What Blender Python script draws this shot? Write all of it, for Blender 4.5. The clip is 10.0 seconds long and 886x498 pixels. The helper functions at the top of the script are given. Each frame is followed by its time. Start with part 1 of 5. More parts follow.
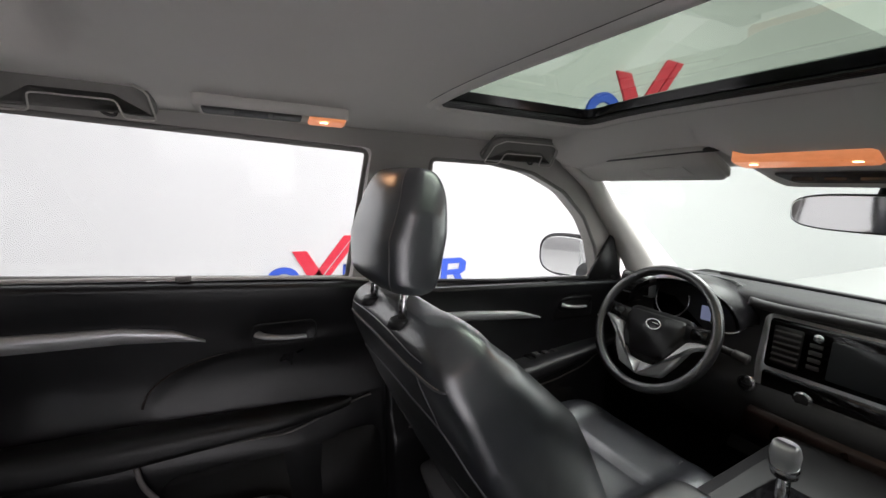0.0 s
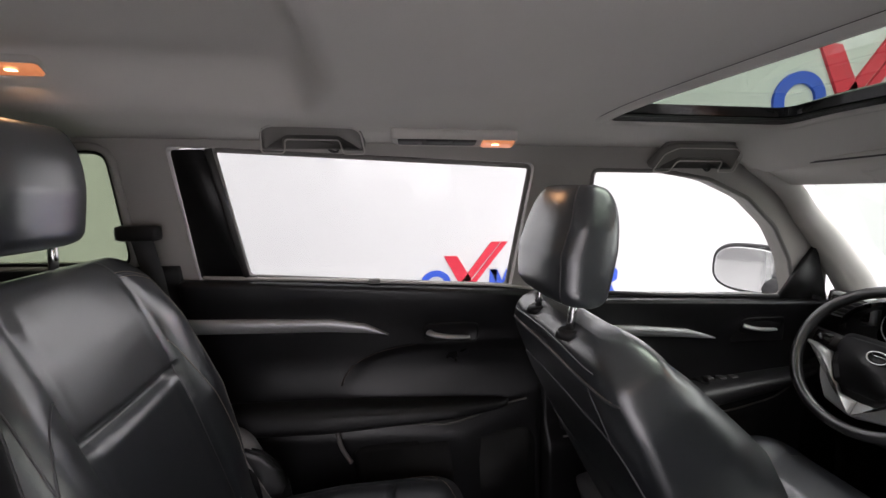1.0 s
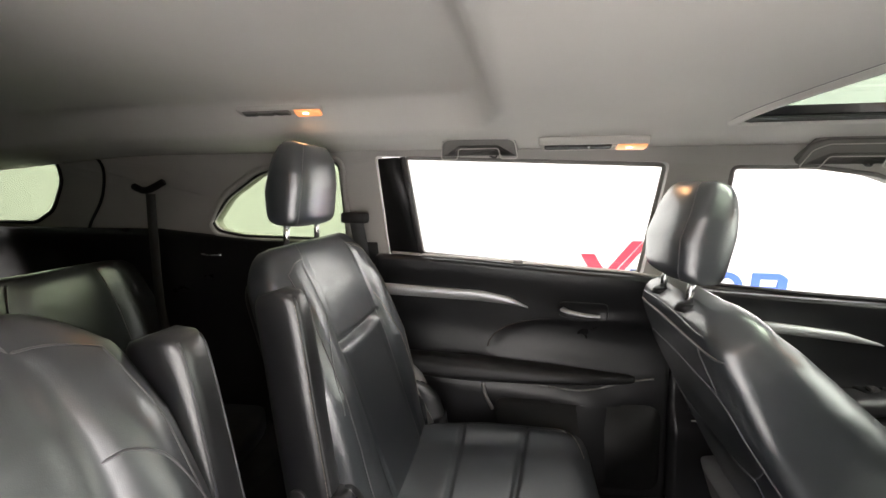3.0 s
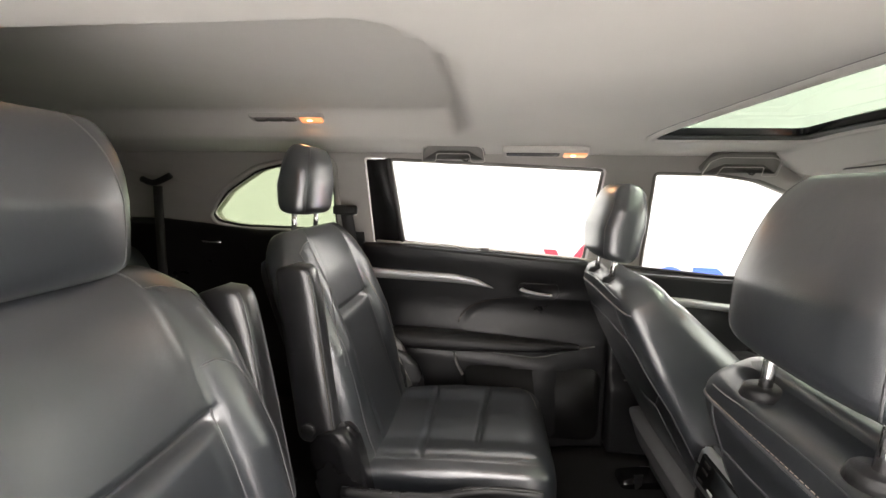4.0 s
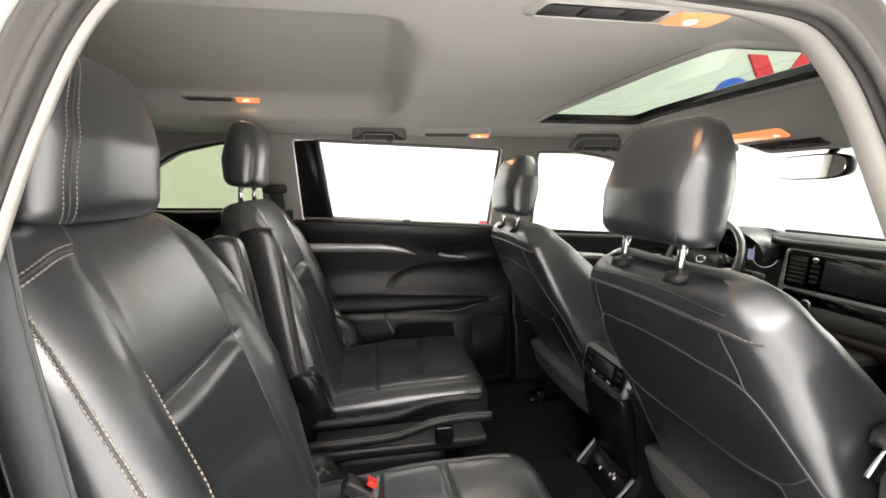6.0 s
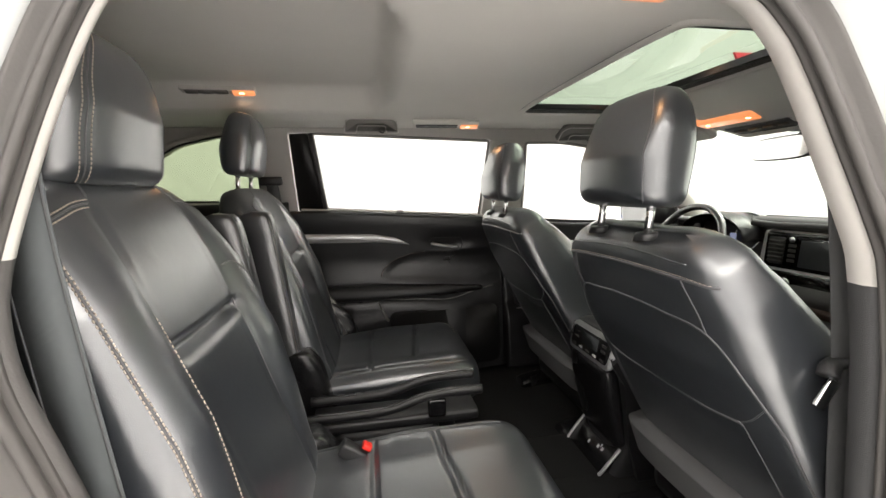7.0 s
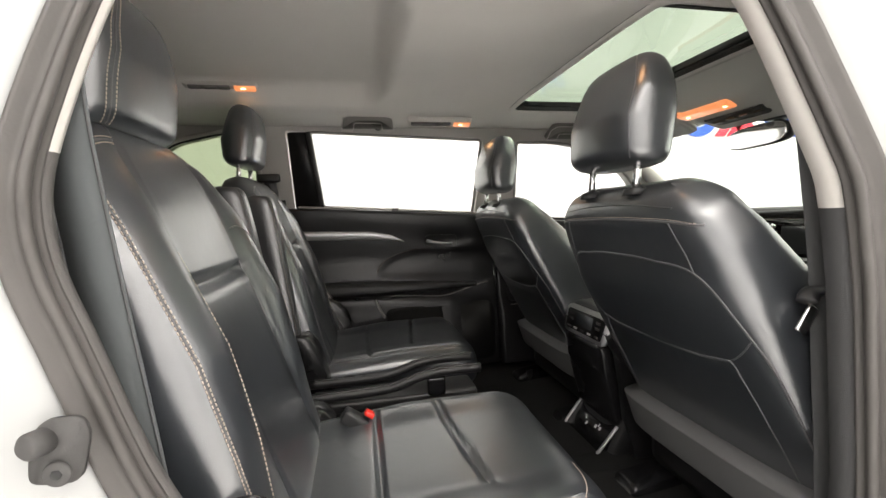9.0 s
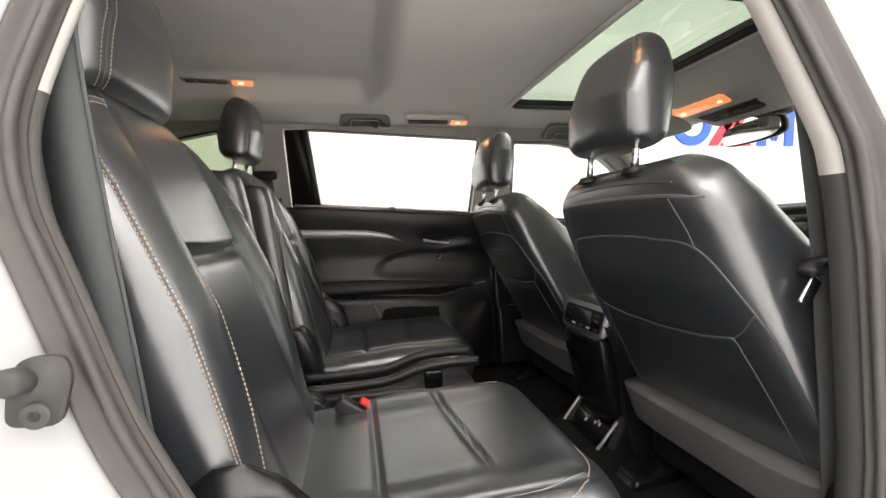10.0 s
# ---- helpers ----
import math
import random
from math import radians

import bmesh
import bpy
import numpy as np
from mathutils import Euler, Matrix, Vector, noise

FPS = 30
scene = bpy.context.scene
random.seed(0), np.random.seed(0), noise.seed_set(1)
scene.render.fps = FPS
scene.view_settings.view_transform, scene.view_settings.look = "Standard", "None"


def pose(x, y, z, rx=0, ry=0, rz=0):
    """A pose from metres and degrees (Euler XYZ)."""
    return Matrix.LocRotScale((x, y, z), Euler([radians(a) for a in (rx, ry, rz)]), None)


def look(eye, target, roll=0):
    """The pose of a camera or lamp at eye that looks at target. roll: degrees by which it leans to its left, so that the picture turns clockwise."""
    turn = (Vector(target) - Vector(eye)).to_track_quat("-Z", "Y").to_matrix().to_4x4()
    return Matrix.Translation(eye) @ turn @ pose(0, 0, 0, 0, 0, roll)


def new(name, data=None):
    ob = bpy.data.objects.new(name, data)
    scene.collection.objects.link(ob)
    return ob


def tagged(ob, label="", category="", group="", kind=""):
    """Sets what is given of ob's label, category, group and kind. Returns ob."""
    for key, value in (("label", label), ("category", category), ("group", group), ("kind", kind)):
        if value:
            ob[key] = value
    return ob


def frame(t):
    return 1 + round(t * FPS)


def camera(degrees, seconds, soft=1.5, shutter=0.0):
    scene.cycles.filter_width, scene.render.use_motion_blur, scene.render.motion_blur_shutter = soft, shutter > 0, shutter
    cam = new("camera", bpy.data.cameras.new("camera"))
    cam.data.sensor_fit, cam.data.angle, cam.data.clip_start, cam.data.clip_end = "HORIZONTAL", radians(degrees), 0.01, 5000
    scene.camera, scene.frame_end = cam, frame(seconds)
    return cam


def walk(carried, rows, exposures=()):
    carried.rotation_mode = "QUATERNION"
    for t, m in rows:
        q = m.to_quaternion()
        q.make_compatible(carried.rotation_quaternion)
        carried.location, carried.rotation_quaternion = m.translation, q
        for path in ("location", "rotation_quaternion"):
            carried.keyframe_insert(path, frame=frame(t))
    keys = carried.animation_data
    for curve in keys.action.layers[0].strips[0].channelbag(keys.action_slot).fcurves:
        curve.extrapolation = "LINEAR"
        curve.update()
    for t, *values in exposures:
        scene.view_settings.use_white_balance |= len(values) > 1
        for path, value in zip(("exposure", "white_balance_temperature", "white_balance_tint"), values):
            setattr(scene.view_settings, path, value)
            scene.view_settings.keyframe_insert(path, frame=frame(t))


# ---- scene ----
cam = camera(93.8, 10.0)
PATH = [
    (0, (0.322, -0.245, 1.36), (-1.43, 0.673, 1.066), 1.8),
    (0.5, (0.341, -0.282, 1.363), (-1.545, 0.327, 1.093), 1.0),
    (1, (0.355, -0.31, 1.382), (-1.604, -0.025, 1.098), 0.0),
    (1.5, (0.382, -0.321, 1.397), (-1.596, -0.363, 1.103), -0.4),
    (2, (0.424, -0.335, 1.404), (-1.534, -0.596, 1.094), -0.4),
    (2.5, (0.491, -0.34, 1.381), (-1.455, -0.702, 1.093), -0.2),
    (4, (0.827, -0.328, 1.37), (-1.141, -0.538, 1.08), 1.0),
    (4.5, (0.907, -0.393, 1.351), (-1.072, -0.401, 1.057), 1.1),
    (5, (0.978, -0.457, 1.341), (-0.99, -0.278, 1.035), 0.7),
    (5.5, (1.02, -0.482, 1.316), (-0.934, -0.184, 1.007), 0.3),
    (7, (1.118, -0.472, 1.223), (-0.833, -0.126, 0.954), -1.4),
    (7.5, (1.133, -0.488, 1.196), (-0.817, -0.124, 0.94), -1.6),
    (8, (1.145, -0.495, 1.164), (-0.806, -0.118, 0.934), -1.8),
    (8.5, (1.158, -0.499, 1.134), (-0.794, -0.112, 0.94), -1.8),
    (9, (1.161, -0.503, 1.107), (-0.793, -0.107, 0.949), -2.0),
    (9.5, (1.157, -0.506, 1.075), (-0.797, -0.096, 0.952), -1.9),
    (10, (1.154, -0.507, 1.045), (-0.8, -0.09, 0.948), -1.9),
]
walk(cam, [(t, look(eye, target, roll)) for t, eye, target, roll in PATH],
     exposures=[(0, 1.37, 6350, 17), (1.0, 1.37, 6400, 20), (1.5, 1.6, 6500, 18), (2, 2.2, 6600, 14), (2.5, 2.5, 6650, 13), (4, 2.6, 6850, 14), (5.5, 2.35, 6850, 13), (7, 2.1, 6850, 12), (10, 2.02, 6850, 12)])

# ---- light: a white studio whose ceiling and walls are made to glow ----
world = bpy.data.worlds.new("world")
scene.world = world
world.use_nodes = True
world.node_tree.nodes["Background"].inputs[0].default_value = (1.0, 0.99, 0.97, 1)
world.node_tree.nodes["Background"].inputs[1].default_value = 0.3


# ---- materials ----
def mat(name, color, rough=0.5, metal=0.0, vary=0.12, scale=6.0, bump=0.0, bscale=200.0, spec=0.5, emit=None, power=0.0,
        coat=0.0, kind="noise", coat_ior=1.5, tint=(1, 1, 1), wrinkle=0.0):
    m = bpy.data.materials.new(name)
    m.use_nodes = True
    nt = m.node_tree
    b = nt.nodes["Principled BSDF"]
    tc = nt.nodes.new("ShaderNodeTexCoord")
    big = nt.nodes.new("ShaderNodeTexNoise")
    big.inputs["Scale"].default_value, big.inputs["Detail"].default_value = scale, 5
    nt.links.new(tc.outputs["Object"], big.inputs["Vector"])
    ramp = nt.nodes.new("ShaderNodeMixRGB")
    ramp.inputs[1].default_value = (*[c * (1 - vary) for c in color], 1)
    ramp.inputs[2].default_value = (*[min(1, c * (1 + vary)) for c in color], 1)
    nt.links.new(big.outputs["Fac"], ramp.inputs[0])
    nt.links.new(ramp.outputs[0], b.inputs["Base Color"])
    rr = nt.nodes.new("ShaderNodeMapRange")
    rr.inputs["To Min"].default_value, rr.inputs["To Max"].default_value = max(0.0, rough - 0.07), min(1, rough + 0.07)
    nt.links.new(big.outputs["Fac"], rr.inputs["Value"])
    nt.links.new(rr.outputs[0], b.inputs["Roughness"])
    b.inputs["Metallic"].default_value = metal
    b.inputs["Specular IOR Level"].default_value = spec
    b.inputs["Coat Weight"].default_value = coat
    b.inputs["Specular Tint"].default_value = (*tint, 1)
    b.inputs["Coat IOR"].default_value = coat_ior
    b.inputs["Coat Roughness"].default_value = 0.26 if kind == "grain" else 0.05
    if bump:
        if kind == "grain":
            fine = nt.nodes.new("ShaderNodeTexVoronoi")
            fine.inputs["Scale"].default_value = bscale
            out = fine.outputs["Distance"]
        elif kind == "weave":
            fine = nt.nodes.new("ShaderNodeTexWave")
            fine.inputs["Scale"].default_value = bscale
            fine.bands_direction = "Z"
            fine.inputs["Distortion"].default_value = 1.0
            out = fine.outputs["Fac"]
        else:
            fine = nt.nodes.new("ShaderNodeTexNoise")
            fine.inputs["Scale"].default_value, fine.inputs["Detail"].default_value = bscale, 3
            out = fine.outputs["Fac"]
        nt.links.new(tc.outputs["Object"], fine.inputs["Vector"])
        bp = nt.nodes.new("ShaderNodeBump")
        bp.inputs["Strength"].default_value, bp.inputs["Distance"].default_value = bump, 0.002
        nt.links.new(out, bp.inputs["Height"])
        nt.links.new(bp.outputs[0], b.inputs["Normal"])
        if wrinkle:
            soft = nt.nodes.new("ShaderNodeTexNoise")
            soft.inputs["Scale"].default_value, soft.inputs["Detail"].default_value = 17, 4
            soft.inputs["Distortion"].default_value = 0.6
            nt.links.new(tc.outputs["Object"], soft.inputs["Vector"])
            bw = nt.nodes.new("ShaderNodeBump")
            bw.inputs["Strength"].default_value, bw.inputs["Distance"].default_value = wrinkle, 0.004
            nt.links.new(soft.outputs["Fac"], bw.inputs["Height"])
            nt.links.new(bw.outputs[0], bp.inputs["Normal"])
            nt.links.new(bp.outputs[0], b.inputs["Coat Normal"])
    if emit:
        b.inputs["Emission Color"].default_value = (*emit, 1)
        b.inputs["Emission Strength"].default_value = power
    return m


def glass_mat(name, tint, gloss=0.06):
    """Thin pane: tinted see-through with a faint mirror on top."""
    m = bpy.data.materials.new(name)
    m.use_nodes = True
    nt = m.node_tree
    nt.nodes.remove(nt.nodes["Principled BSDF"])
    tr, gl, mix = nt.nodes.new("ShaderNodeBsdfTransparent"), nt.nodes.new("ShaderNodeBsdfGlossy"), nt.nodes.new("ShaderNodeMixShader")
    tr.inputs[0].default_value = (*tint, 1)
    gl.inputs["Roughness"].default_value = 0.02
    mix.inputs[0].default_value = gloss
    nt.links.new(tr.outputs[0], mix.inputs[1])
    nt.links.new(gl.outputs[0], mix.inputs[2])
    nt.links.new(mix.outputs[0], nt.nodes["Material Output"].inputs[0])
    return m


LEATHER = mat("black_leather", (0.0225, 0.0258, 0.031), 0.40, vary=0.3, scale=9, bump=0.06, bscale=900, kind="grain", spec=0.9, coat=1.0, coat_ior=2.2, wrinkle=0.22, tint=(0.93, 0.97, 1.0))
LEATHER2 = mat("black_vinyl", (0.016, 0.016, 0.018), 0.34, vary=0.3, scale=7, bump=0.05, bscale=900, kind="grain", spec=1.0, coat=0.8, coat_ior=1.8)
PLASTIC = mat("black_plastic", (0.015, 0.015, 0.016), 0.42, vary=0.2, bump=0.15, bscale=700)
SOFT = mat("soft_black_trim", (0.014, 0.014, 0.0155), 0.30, vary=0.2, bump=0.06, bscale=800, kind="grain")
KICKM = mat("grey_vinyl_kick_panel", (0.14, 0.14, 0.142), 0.55, vary=0.12, bump=0.08, bscale=700, kind="grain")
DASHM = mat("dark_grey_dash_skin", (0.034, 0.034, 0.036), 0.5, vary=0.2, bump=0.08, bscale=800, kind="grain")
GLOSSBLACK = mat("gloss_black", (0.008, 0.008, 0.009), 0.12, vary=0.1)
GLOSSPL = mat("smooth_black_plastic", (0.010, 0.010, 0.011), 0.26, vary=0.15)
GREYPL = mat("dark_grey_plastic", (0.06, 0.058, 0.057), 0.6, vary=0.1, bump=0.15, bscale=500)
HEADLINER = mat("grey_headliner_cloth", (0.74, 0.715, 0.68), 0.95, vary=0.06, scale=5, bump=0.35, bscale=900)
LIGHTTRIM = mat("light_grey_pillar_trim", (0.64, 0.615, 0.58), 0.75, vary=0.06, bump=0.15, bscale=700)
SIDETRIM = mat("warm_grey_side_trim", (0.46, 0.44, 0.415), 0.75, vary=0.07, bump=0.15, bscale=700)
MIDTRIM = mat("mid_grey_trim", (0.24, 0.23, 0.22), 0.7, vary=0.08, bump=0.15, bscale=600)
SILLTRIM = mat("mid_grey_sill_trim", (0.11, 0.104, 0.10), 0.6, vary=0.12, bump=0.15, bscale=500)
DARKTRIM = mat("dark_grey_pillar_trim", (0.06, 0.06, 0.062), 0.7, vary=0.12, bump=0.2, bscale=600)
RUBBER = mat("grey_rubber_seal", (0.080, 0.074, 0.070), 0.5, vary=0.15, scale=14, bump=0.1, bscale=300)
BLACKRUB = mat("black_rubber", (0.012, 0.012, 0.012), 0.55, vary=0.2, bump=0.1)
WHITE = mat("white_car_paint", (0.38, 0.39, 0.385), 0.25, vary=0.02, coat=0.6)
SILVER = mat("satin_silver_trim", (0.72, 0.72, 0.73), 0.38, metal=0.6, vary=0.08, scale=20)
PANELRIM = mat("satin_grey_panel_rim", (0.52, 0.52, 0.53), 0.4, metal=0.7, vary=0.08, scale=20)
CHROME = mat("chrome", (0.8, 0.8, 0.8), 0.12, metal=1.0, vary=0.03)
WOODISH = mat("dark_brown_trim", (0.035, 0.02, 0.016), 0.3, vary=0.3, scale=15)
# near-black that paints shade into the lower door pocket
POCKETSHADE = mat("pocket_with_painted_shade", (0.006, 0.006, 0.0065), 0.6, vary=0.2, bump=0.1, bscale=700)
CARPET = mat("black_carpet", (0.004, 0.004, 0.004), 0.98, vary=0.35, scale=60, bump=0.8, bscale=900)
BELT = mat("grey_seat_belt_webbing", (0.10, 0.11, 0.113), 0.75, vary=0.12, scale=40, bump=0.3, bscale=700, kind="weave")
BELTDARK = mat("black_seat_belt_webbing", (0.075, 0.076, 0.078), 0.75, vary=0.12, scale=40, bump=0.3, bscale=700, kind="weave")
STITCH = mat("tan_thread", (0.44, 0.37, 0.31), 0.8, vary=0.15, scale=300)
# seam piping, lighter than the leather to put its highlight into the colour
PIPING = mat("leather_piping_with_highlight", (0.09, 0.09, 0.094), 0.35, vary=0.2)
RED = mat("red_plastic_button", (0.75, 0.03, 0.02), 0.35, vary=0.05)
SCREEN = mat("dark_display_glass", (0.06, 0.065, 0.07), 0.16, vary=0.1)
MIRROR = mat("mirror_glass", (0.9, 0.9, 0.9), 0.02, metal=1.0, vary=0.0)
LENS = mat("warm_lamp_lens", (0.7, 0.4, 0.24), 0.3, vary=0.25, scale=40, emit=(1.0, 0.32, 0.11), power=0.21)
BULB = mat("lit_bulb", (1, 0.9, 0.7), 0.3, vary=0.0, emit=(1.0, 0.72, 0.38), power=1.3)
WHITEMARK = mat("white_print", (0.7, 0.7, 0.7), 0.6, vary=0.02)
BLUEMARK = mat("blue_sign_vinyl", (0.03, 0.1, 0.62), 0.45, vary=0.04)
REDMARK = mat("red_sign_vinyl", (0.72, 0.03, 0.06), 0.45, vary=0.04)
# wall and ceiling emission is added light; no lamps stand behind it
WALLM = mat("faint_glow_studio_wall", (0.60, 0.60, 0.60), 0.85, vary=0.03, scale=0.8, bump=0.05, bscale=60, emit=(1.0, 0.985, 0.975), power=0.06)
NORTHWALL = mat("glow_fill_front_wall", (0.65, 0.65, 0.65), 0.85, vary=0.03, scale=0.8, emit=(1.0, 0.99, 0.98), power=0.50)
# unseen rear wall, greyed so that less light reaches the back seats
PLAINWALL = mat("greyed_rear_studio_wall", (0.45, 0.45, 0.45), 0.85, vary=0.03, scale=0.8)
LIGHTWALL = mat("glow_fill_side_wall", (0.65, 0.65, 0.65), 0.85, vary=0.03, scale=0.8, emit=(1.0, 0.99, 0.98), power=0.15)
CEILM = mat("glow_fill_studio_ceiling", (0.8, 0.8, 0.8), 0.9, vary=0.02, scale=0.7, emit=(1.0, 0.99, 0.97), power=0.34)
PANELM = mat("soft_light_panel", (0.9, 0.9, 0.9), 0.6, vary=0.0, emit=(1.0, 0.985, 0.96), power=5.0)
PANELFILL = mat("added_fill_light_panel", (0.9, 0.9, 0.9), 0.6, vary=0.0, emit=(1.0, 0.985, 0.96), power=1.25)
FLOORM = mat("white_studio_floor", (0.82, 0.82, 0.81), 0.5, vary=0.08, scale=2, bump=0.1, bscale=80)
# for unseen panes, darker than the left ones to shade the rear headliner
DARKGLASS = glass_mat("privacy_glass_darkened_as_shade", (0.16, 0.18, 0.15), 0.05)
CLEAR = glass_mat("clear_glass", (0.97, 0.985, 0.975), 0.04)
GREENISH = glass_mat("green_tinted_windscreen", (0.66, 0.73, 0.67), 0.04)
PRIVACY = glass_mat("green_tinted_rear_glass", (0.62, 0.68, 0.56), 0.05)
ROOFGLASS = glass_mat("green_tinted_roof_glass", (0.25, 0.31, 0.245), 0.08)


# ---- mesh helpers ----
def V(*a):
    return Vector(a)


def part(name, bm, material, parent=None, label="", smooth=True):
    me = bpy.data.meshes.new(name)
    bmesh.ops.recalc_face_normals(bm, faces=bm.faces)
    bm.to_mesh(me)
    bm.free()
    me.materials.append(material)
    if smooth:
        me.shade_smooth()
    ob = new(name, me)
    if parent is not None:
        ob.parent = parent
    if label:
        ob["label"] = label
    return ob


def thing(name, label, category, group="", kind="", at=(0, 0, 0)):
    ob = new(name)
    ob.location = at
    ob.empty_display_size = 0.05
    return tagged(ob, label, category, group, kind)


def loft(rings, closed=True, caps=True, bm=None):
    bm = bm or bmesh.new()
    vs = [[bm.verts.new(p) for p in r] for r in rings]
    for a, b in zip(vs, vs[1:]):
        n = len(a)
        for i in range(n if closed else n - 1):
            j = (i + 1) % n
            bm.faces.new((a[i], a[j], b[j], b[i]))
    if caps and closed:
        bm.faces.new(vs[0][::-1])
        bm.faces.new(vs[-1])
    return bm


def smooth_line(pts, per=8, closed=False):
    """Catmull-Rom through the points."""
    P = [Vector(p) for p in pts]
    n = len(P)
    out = []
    for i in range(n if closed else n - 1):
        if closed:
            a, b, c, d = P[i - 1], P[i], P[(i + 1) % n], P[(i + 2) % n]
        else:
            a, b, c, d = P[max(i - 1, 0)], P[i], P[i + 1], P[min(i + 2, n - 1)]
        for k in range(per):
            t = k / per
            out.append(0.5 * (2 * b + (c - a) * t + (2 * a - 5 * b + 4 * c - d) * t * t + (3 * b - a - 3 * c + d) * t ** 3))
    if not closed:
        out.append(P[-1])
    return out


def tube(pts, r, sides=8, closed=False, flat=1.0, bm=None):
    """A round or flattened bar along points."""
    P = [Vector(p) for p in pts]
    rings, n = [], len(P)
    side = None
    for i, p in enumerate(P):
        a = P[i - 1] if (i or closed) else p
        b = P[(i + 1) % n] if (i < n - 1 or closed) else p
        d = (b - a).normalized()
        ref = V(0, 0, 1) if abs(d.z) < 0.9 else V(0, 1, 0)
        if side is None:
            side = d.cross(ref).normalized()
        else:
            side = (side - d * side.dot(d)).normalized()
        up = side.cross(d)
        rr = r[i] if isinstance(r, (list, tuple)) else r
        rings.append([p + rr * (math.cos(2 * math.pi * k / sides) * side + flat * math.sin(2 * math.pi * k / sides) * up) for k in range(sides)])
    if closed:
        rings.append(rings[0])
    return loft(rings, caps=not closed, bm=bm)


def box(c, s, bevel=0.004, seg=2, m=None):
    bm = bmesh.new()
    bmesh.ops.create_cube(bm, size=1)
    for v in bm.verts:
        v.co = V(v.co.x * s[0], v.co.y * s[1], v.co.z * s[2])
    if bevel:
        bmesh.ops.bevel(bm, geom=list(bm.edges), offset=min(bevel, 0.45 * min(s)), segments=seg, affect="EDGES", profile=0.6)
    mm = Matrix.Translation(Vector(c)) @ (m or Matrix())
    bmesh.ops.transform(bm, matrix=mm, verts=bm.verts)
    return bm


def disc(c, axis, r, depth, seg=28, bevel=0.0, r2=None):
    """A turned round piece along an axis: a list of (distance, radius) rings."""
    axis = Vector(axis).normalized()
    q = axis.to_track_quat("Z", "Y").to_matrix()
    b = bevel or depth * 0.15
    prof = [(0, r * 0.98), (0, r), (depth - b, r2 or r), (depth, (r2 or r) - b)]
    return loft([[Vector(c) + q @ V(rr * math.cos(2 * math.pi * k / seg), rr * math.sin(2 * math.pi * k / seg), h) for k in range(seg)] for h, rr in prof])


def prism(poly, to3d, t0, t1, bevel=0.0, seg=2):
    """A plate with a 2D outline; to3d(a, b, t) places it."""
    bm = bmesh.new()
    lo = [bm.verts.new((a, b, t0)) for a, b in poly]
    f = bm.faces.new(lo)
    ext = bmesh.ops.extrude_face_region(bm, geom=[f])
    top = [v for v in ext["geom"] if isinstance(v, bmesh.types.BMVert)]
    for v in top:
        v.co.z = t1
    if bevel:
        es = [e for e in bm.edges if all(v in top for v in e.verts)]
        bmesh.ops.bevel(bm, geom=es, offset=bevel, segments=seg, affect="EDGES")
    for v in bm.verts:
        v.co = to3d(*v.co)
    return bm


def plate_with_holes(outer, holes, t, to3d, cell=None):
    """A sheet with openings and thickness t; outlines in 2D."""
    bm = bmesh.new()
    edges = []
    for loop in (outer, *holes):
        vs = [bm.verts.new((a, b, 0)) for a, b in loop]
        edges += [bm.edges.new((vs[i - 1], vs[i])) for i in range(len(vs))]
    bmesh.ops.triangle_fill(bm, use_beauty=True, use_dissolve=False, edges=edges)
    ext = bmesh.ops.extrude_face_region(bm, geom=list(bm.faces))
    for v in ext["geom"]:
        if isinstance(v, bmesh.types.BMVert):
            v.co.z = t
    for v in bm.verts:
        v.co = to3d(*v.co)
    return bm


def round_poly(pts, r=0.03, seg=5):
    """Rounds the corners of a 2D outline."""
    out, n = [], len(pts)
    for i in range(n):
        p, a, b = Vector(pts[i]), Vector(pts[i - 1]), Vector(pts[(i + 1) % n])
        da, db = (a - p), (b - p)
        rr = min(r, 0.45 * da.length, 0.45 * db.length)
        s, e = p + da.normalized() * rr, p + db.normalized() * rr
        for k in range(seg + 1):
            t = k / seg
            q = (1 - t) ** 2 * s + 2 * t * (1 - t) * p + t * t * e
            out.append((q.x, q.y))
    return out


def lerpf(*pairs):
    xs, ys = [p[0] for p in pairs], [p[1] for p in pairs]
    return lambda v: float(np.interp(v, xs, ys))


def sstep(a, b, x):
    t = min(1.0, max(0.0, (x - a) / (b - a)))
    return t * t * (3 - 2 * t)


